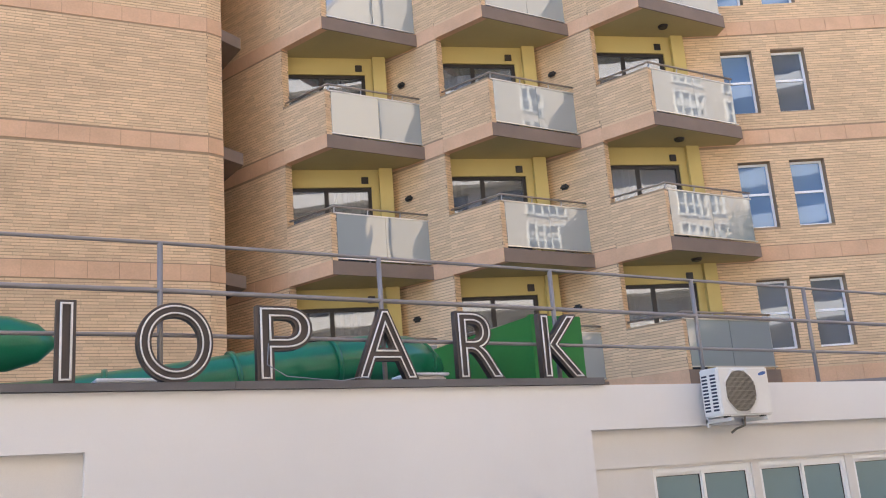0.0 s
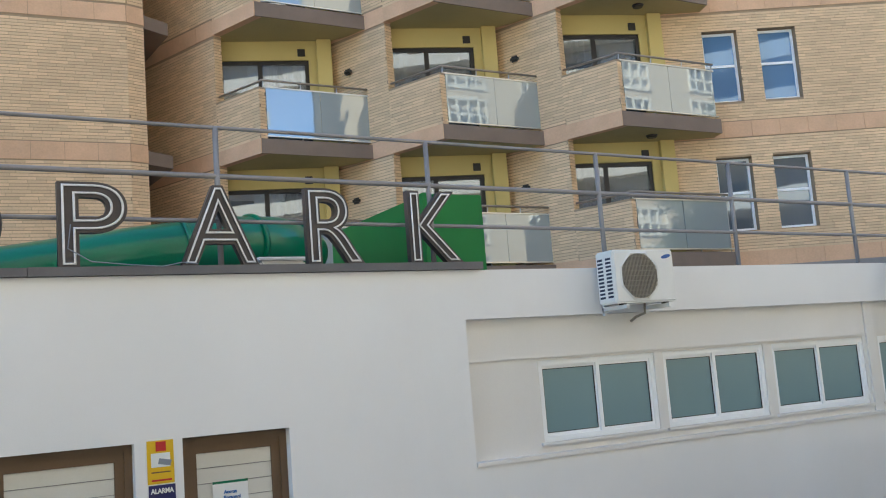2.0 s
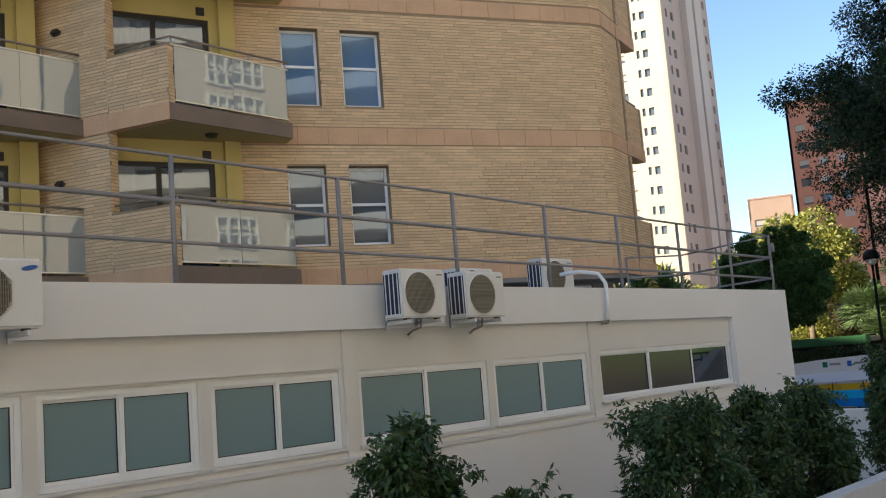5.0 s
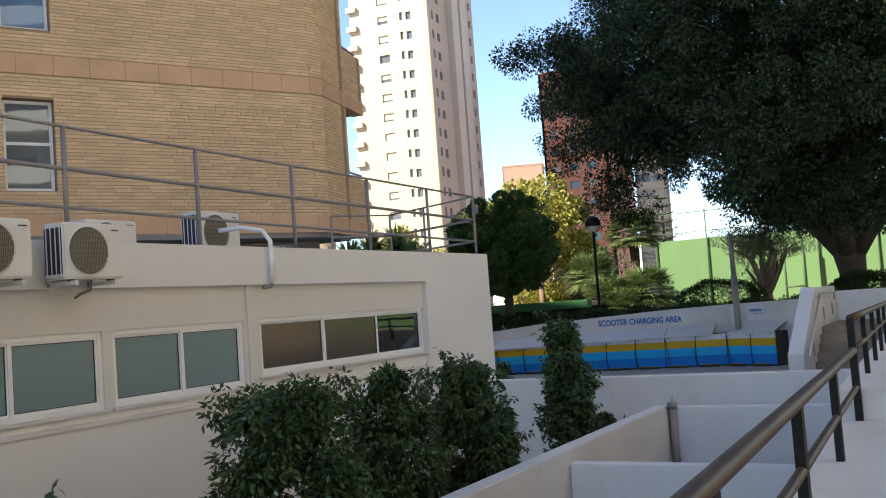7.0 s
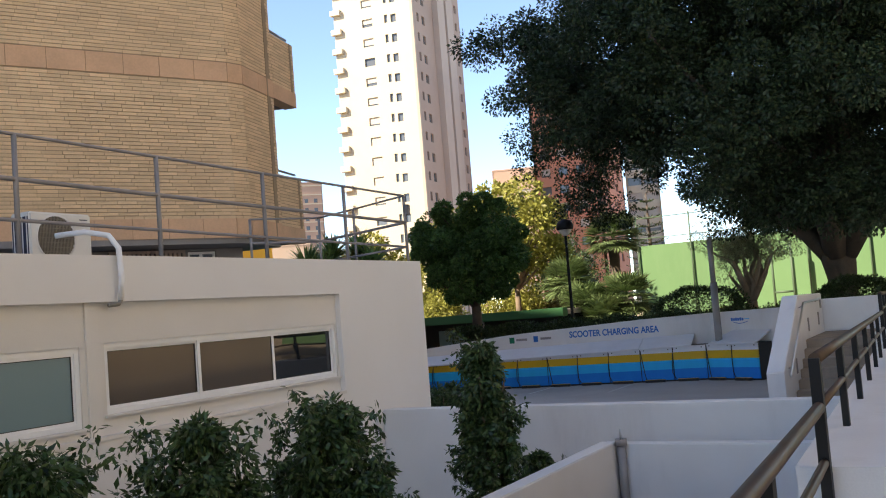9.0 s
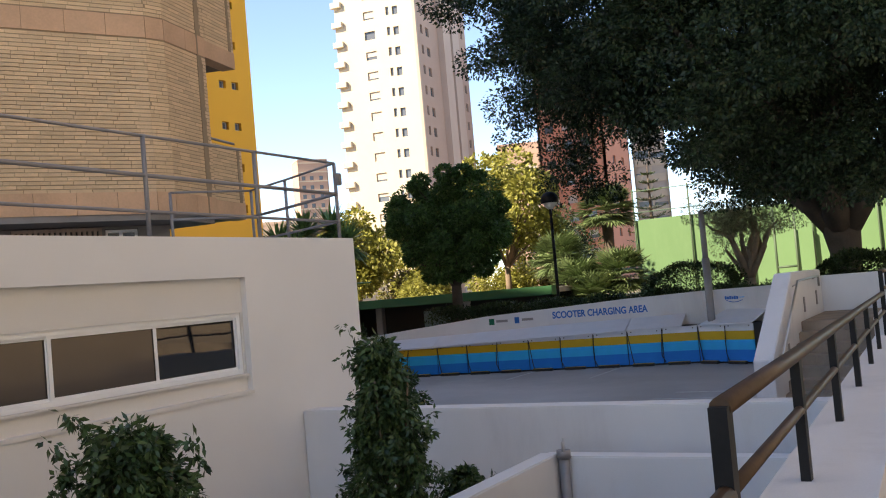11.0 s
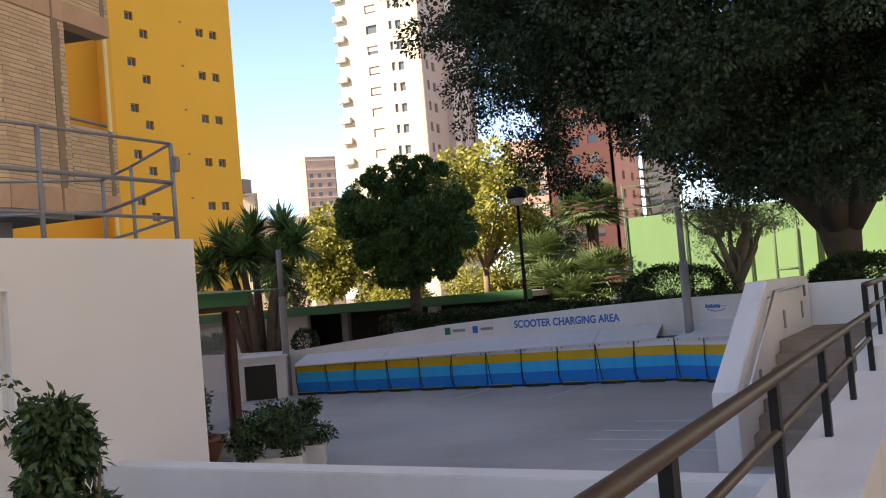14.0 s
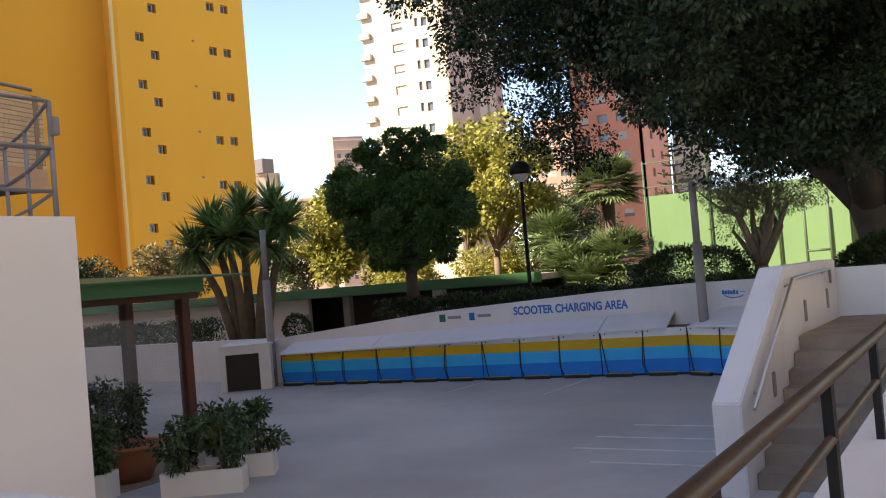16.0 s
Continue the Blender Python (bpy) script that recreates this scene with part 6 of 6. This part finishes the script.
bm.faces.new([bm.verts.new((0.105 + 0.035 * math.cos(a), -0.003, 0.165 + 0.035 * math.sin(a))) for a in (2 * math.pi * i / 18 for i in range(18))])
part("red_disc", bm, SIGNR, t)
for r in (0.05, 0.068):
    for s in (0, math.pi):
        bm = bmesh.new()
        tube(bm, [(0.105 + r * math.cos(s + a), -0.003, 0.165 + r * math.sin(s + a)) for a in (-0.7, -0.35, 0, 0.35, 0.7)], 0.004, 5)
        part("wave_mark", bm, PAPER, t)
part("text_bar", plate(0.035, 0.175, 0.05, 0.085, -0.002, 0.002), PAPER, t)
t = thing("door_notice", "white paper notice taped to the staff door", "notice", at=pose(3.93, WY + 0.119, 0.60, 0, 0, 0))
part("sheet", plate(0, 0.30, 0, 0.21, 0, 0.004), PAPER, t)
part("stripe", plate(0, 0.30, 0.19, 0.21, -0.002, 0.002), TUBEGREEN, t)
part("stripe", plate(0.0, 0.30, 0.0, 0.015, -0.002, 0.002), TUBEGREEN, t)
for txt, z, w in (("Access", 0.105, 0.11), ("Personel", 0.06, 0.14)):
    ob = lettering(txt, 0.03, w, SIGNBLUE)
    ob.parent = t
    ob.matrix_basis = pose(0.09, -0.003, z)

# ---- sunken bed details ----
t = thing("wall_pipe", "grey vent pipe with a small cowl at the pit", "pipe", at=pose(21.15, 4.35, -1.25))
bm = bmesh.new()
tube(bm, [(0, 0, 0), (0, 0, 1.22)], 0.055, 12)
part("tube", bm, METAL, t)
bm = bmesh.new()
tube(bm, [(0, 0, 1.18), (0, 0, 1.26)], 0.07, 14)
part("collar", bm, METAL, t)
for a in (-0.055, 0.055):
    bm = bmesh.new()
    tube(bm, [(a * 0.9, a * 0.3, 1.24), (a * 1.1, a * 0.4, 1.30), (a * 1.7, a * 0.6, 1.36)], [0.016, 0.014, 0.007], 7)
    part("prong", bm, STAINLESS, t)
CANE = surface("cane", (0.12, 0.10, 0.07), 0.8)
for x, y, h in ((20.4, 5.6, 1.25), (20.7, 5.75, 1.35), (18.0, 5.5, 1.1)):
    t = thing("garden_cane", "thin plant cane stuck in the bed", "cane", at=pose(x, y, -1.25))
    bm = bmesh.new()
    tube(bm, [(0, 0, -0.05), (0.01, 0.0, h)], 0.008, 6)
    part("stick", bm, CANE, t)

# ---- court: lines, black hatch, pergola, planters ----
PAINT = surface("line_paint", (0.56, 0.55, 0.53), 0.8, vary=0.2, scale=6)
for x, y0, y1 in ((28.95, 4.1, 5.8), (29.75, 4.2, 6.4), (30.55, 4.3, 6.4), (31.5, 4.4, 6.2), (35.6, 9.2, 9.3), (35.9, 11.6, 11.7)):
    bm = bmesh.new()
    if y1 - y0 > 0.5:
        box(bm, x - 0.03, x + 0.03, y0, y1, -0.779, -0.775)
    else:
        box(bm, x - 1.0, x + 1.0, y0 - 0.03, y0 + 0.03, -0.779, -0.775)
    tagged(part("bay_line", bm, PAINT), "worn white parking bay line on asphalt", "line", kind="structure")
ha, hb = (35.05, 18.30), (35.75, 17.25)
mH, lH = along(ha, hb)
t = thing("hatch_block", "white rendered block with a dark hatch door", "block", at=mH)
part("surround", pierced(lH, -0.80, 0.30, 0.6, [(0.14, 0.98, -0.80, 0.13)]), OLDWHITE, t)
part("hatch", plate(0.14, 0.98, -0.79, 0.13, 0.10, 0.03), DARKFRAMESHADE, t, "near-black metal hatch")
part("cap", soft_box(-0.03, lH + 0.03, -0.04, 1.6, 0.30, 0.36, 0.012), OLDWHITE, t)

WOOD = surface("stained_timber", (0.10, 0.032, 0.016), 0.5, vary=0.25, scale=3, grain=40)
ROOFGREEN = surface("green_metal_roof", (0.03, 0.13, 0.045), 0.5, vary=0.1, scale=1)
CLEAR = glazing("clear_screen", (0.35, 0.40, 0.40), 0.03, 0.0, 0.6, alpha=0.16)
t = thing("pergola", "timber pergola with green metal roof and clear screens", "pergola", at=pose(0, 0, 0))
for x, y in ((29.1, 13.0), (29.1, 14.4), (29.1, 16.2), (26.0, 13.0), (26.0, 16.2)):
    part("post", soft_box(x - 0.09, x + 0.09, y - 0.09, y + 0.09, -0.78, 1.68, 0.012), WOOD, t)
for y in (13.0, 16.2):
    part("beam", soft_box(23.6, 29.4, y - 0.07, y + 0.07, 1.66, 1.82, 0.01), WOOD, t)
for i in range(9):
    x = 24.3 + 0.6 * i
    part("rafter", soft_box(x - 0.04, x + 0.04, 12.56, 16.7, 1.82, 1.92, 0.008), WOOD, t)
bm = bmesh.new()
vs = [bm.verts.new(c) for c in ((23.9, 12.55, 1.96), (30.05, 12.35, 1.98), (30.05, 17.0, 2.18), (23.9, 17.0, 2.18), (23.9, 12.55, 2.0), (30.05, 12.35, 2.01), (30.05, 17.0, 2.22), (23.9, 17.0, 2.22))]
for q in ((3, 2, 1, 0), (4, 5, 6, 7), (0, 1, 5, 4), (1, 2, 6, 5), (2, 3, 7, 6), (3, 0, 4, 7)):
    bm.faces.new([vs[i] for i in q])
part("roof_sheet", bm, ROOFGREEN, t)
part("fascia", plate(23.9, 29.15, 1.76, 1.995, 12.52, 0.03), ROOFGREEN, t)
for x0, x1 in ((24.0, 25.9), (26.1, 29.0)):
    s = part("screen", plate(x0, x1, -0.5, 1.4, 13.0, 0.012), CLEAR, t, "clear wind screen")
    s.visible_shadow = False
bm = bmesh.new()
box(bm, 23.8, 29.6, 11.2, 20, -0.779, -0.765)
tagged(part("terrace_floor", bm, STEP), "stone paving under the pergola", "floor", kind="structure")

TERRA = surface("terracotta_pot", (0.36, 0.13, 0.06), 0.7, vary=0.15, scale=4)


def lathe(profile, seg=20):
    bm = bmesh.new()
    rings = [[bm.verts.new((r * math.cos(2 * math.pi * k / seg), r * math.sin(2 * math.pi * k / seg), z)) for k in range(seg)] for r, z in profile]
    for a, b in zip(rings, rings[1:]):
        for k in range(seg):
            f = bm.faces.new((a[k], a[(k + 1) % seg], b[(k + 1) % seg], b[k]))
            f.smooth = True
    bm.faces.new(rings[0][::-1])
    return bm


def small_plant(parent, x, y, z, r, h, seed, mat=None, n=1100):
    rng = np.random.default_rng(seed)
    cs = [(x + rng.normal(0, r * 0.4), y + rng.normal(0, r * 0.4), z + h * rng.uniform(0.2, 0.9)) for _ in range(14)]
    pos, nrm = clump_points(cs, [r * 0.38] * 14, n // 14, rng, 1.0, 0.2)
    ob = new("leaves", leaf_mesh("leaves", pos, nrm, 0.085, 0.04, mat or LEAFSHRUB, rng, 0.4))
    ob.parent = parent
    for k in range(4):
        a = 1.6 * k
        bm = bmesh.new()
        tube(bm, [(x, y, z - 0.05), (x + r * 0.4 * math.cos(a), y + r * 0.4 * math.sin(a), z + h * 0.8)], [0.015, 0.006], 5)
        part("stem", bm, BARK, parent)


def trough(p0, p1, w, h, seed, ph):
    m, length = along(p0, p1, -0.78)
    t = thing("planter_trough", "cream concrete planter trough with leafy shrubs", "planter", at=m, group="planter troughs")
    bm = bmesh.new()
    box(bm, 0, length, 0, w, 0, 0.06)
    box(bm, 0, length, 0, 0.05, 0.06, h)
    box(bm, 0, length, w - 0.05, w, 0.06, h)
    box(bm, 0, 0.05, 0.05, w - 0.05, 0.06, h)
    box(bm, length - 0.05, length, 0.05, w - 0.05, 0.06, h)
    part("box", bm, CREAM, t)
    bm = bmesh.new()
    box(bm, 0.05, length - 0.05, 0.05, w - 0.05, 0.05, h - 0.05)
    part("soil", bm, SOIL, t)
    n = max(1, round(length / 0.45))
    for i in range(n):
        small_plant(t, (i + 0.5) * length / n, w / 2, h - 0.05, 0.34, ph, seed + i)
    return t


trough((26.05, 10.32), (26.6, 9.46), 0.40, 0.30, 200, 0.72)
trough((27.0, 10.5), (27.5, 9.75), 0.40, 0.30, 210, 0.72)
trough((25.4, 11.6), (25.75, 10.95), 0.40, 0.34, 220, 0.7)
for i, (x, y, r, h) in enumerate(((26.75, 11.75, 0.5, 0.5), (26.6, 12.6, 0.36, 0.5), (28.2, 14.0, 0.3, 0.45), (25.7, 12.5, 0.34, 0.45), (26.4, 14.3, 0.36, 0.5), (27.7, 15.0, 0.4, 0.5))):
    t = thing("terracotta_pot", "large round terracotta pot with a plant", "pot", at=pose(x, y, -0.765))
    part("pot", lathe([(r * 0.6, 0), (r * 0.9, h * 0.6), (r, h * 0.9), (r * 1.06, h * 0.92), (r * 1.06, h), (r * 0.92, h), (r * 0.88, h * 0.9), (0.01, h * 0.88)]), TERRA, t)
    small_plant(t, 0, 0, h * 0.9, 0.4, 0.8, 230 + i, LEAFHEDGE)

# ---- low green-roofed building behind the court ----
t = thing("garden_pavilion", "low white pavilion with a green edged flat roof", "building")
part("roof_edge", soft_box(44.8, 45.3, 14.3, 40, 1.18, 1.52, 0.02), ROOFGREEN, t)
part("roof", soft_box(45.3, 47.3, 14.3, 40, 1.25, 1.45, 0.02), ROOFMAT, t)
part("wall", soft_box(45.6, 45.8, 24.2, 40, -0.5, 1.25, 0.01), OLDWHITE, t)
part("column", soft_box(45.5, 45.8, 18.2, 18.6, -0.5, 1.25, 0.01), OLDWHITE, t)
part("column", soft_box(45.5, 45.75, 22.2, 22.5, -0.5, 1.25, 0.01), GREYCOL, t)
# wall coloured near-black to put in the shade inside the pavilion openings
part("back_wall", soft_box(47.0, 47.2, 14.3, 40, -0.5, 1.25, 0.01), DARKFRAMESHADE, t)
part("green_pane", plate(0, 1.2, -0.45, 0.9, 0, 0.03), FROST, t, at=along((46.0, 20.5), (46.0, 19.3))[0])
t = thing("street_lamp", "black garden lamp post with domed hood", "lamp", at=pose(40.24, 12.17, 0.5))
bm = bmesh.new()
tube(bm, [(0, 0, -0.1), (0, 0, 0.6), (0, 0, 3.5)], [0.08, 0.055, 0.045], 10)
part("post", bm, BLACKPAINT, t)
part("globe", lathe([(0.06, 3.42), (0.16, 3.5), (0.24, 3.64), (0.01, 3.70)], 18), CREAM, t)
part("hood", lathe([(0.275, 3.62), (0.29, 3.70), (0.27, 3.82), (0.19, 3.92), (0.08, 3.97), (0.01, 3.98)], 20), BLACKPAINT, t)

# fence above the court wall
FENCE = surface("court_fence", (0.06, 0.10, 0.06), 0.6)
t = thing("court_fence", "dark green steel fence posts along the tennis court", "fence")
for i in range(12):
    bm = bmesh.new()
    y = 14.5 - 2.6 * i
    tube(bm, [(55.9, y, 0.5), (55.9, y, 5.6)], 0.04, 7)
    part("post", bm, FENCE, t)
for z in (4.5, 5.5):
    bm = bmesh.new()
    tube(bm, [(55.9, 14.5, z), (55.9, -14.1, z)], 0.025, 6)
    part("wire", bm, FENCE, t)
t = thing("court_gate", "slim dark green steel gate frame before the court wall", "gate", at=pose(55.0, 0, 0))
for y, z in ((8.15, 3.98), (7.30, 3.68)):
    bm = bmesh.new()
    tube(bm, [(0, y, 0.3), (0, y, z)], 0.055, 8)
    part("post", bm, FENCE, t)
bm = bmesh.new()
tube(bm, [(0, 8.15, 1.41), (0, 7.30, 1.41)], 0.05, 8)
part("crossbar", bm, FENCE, t)
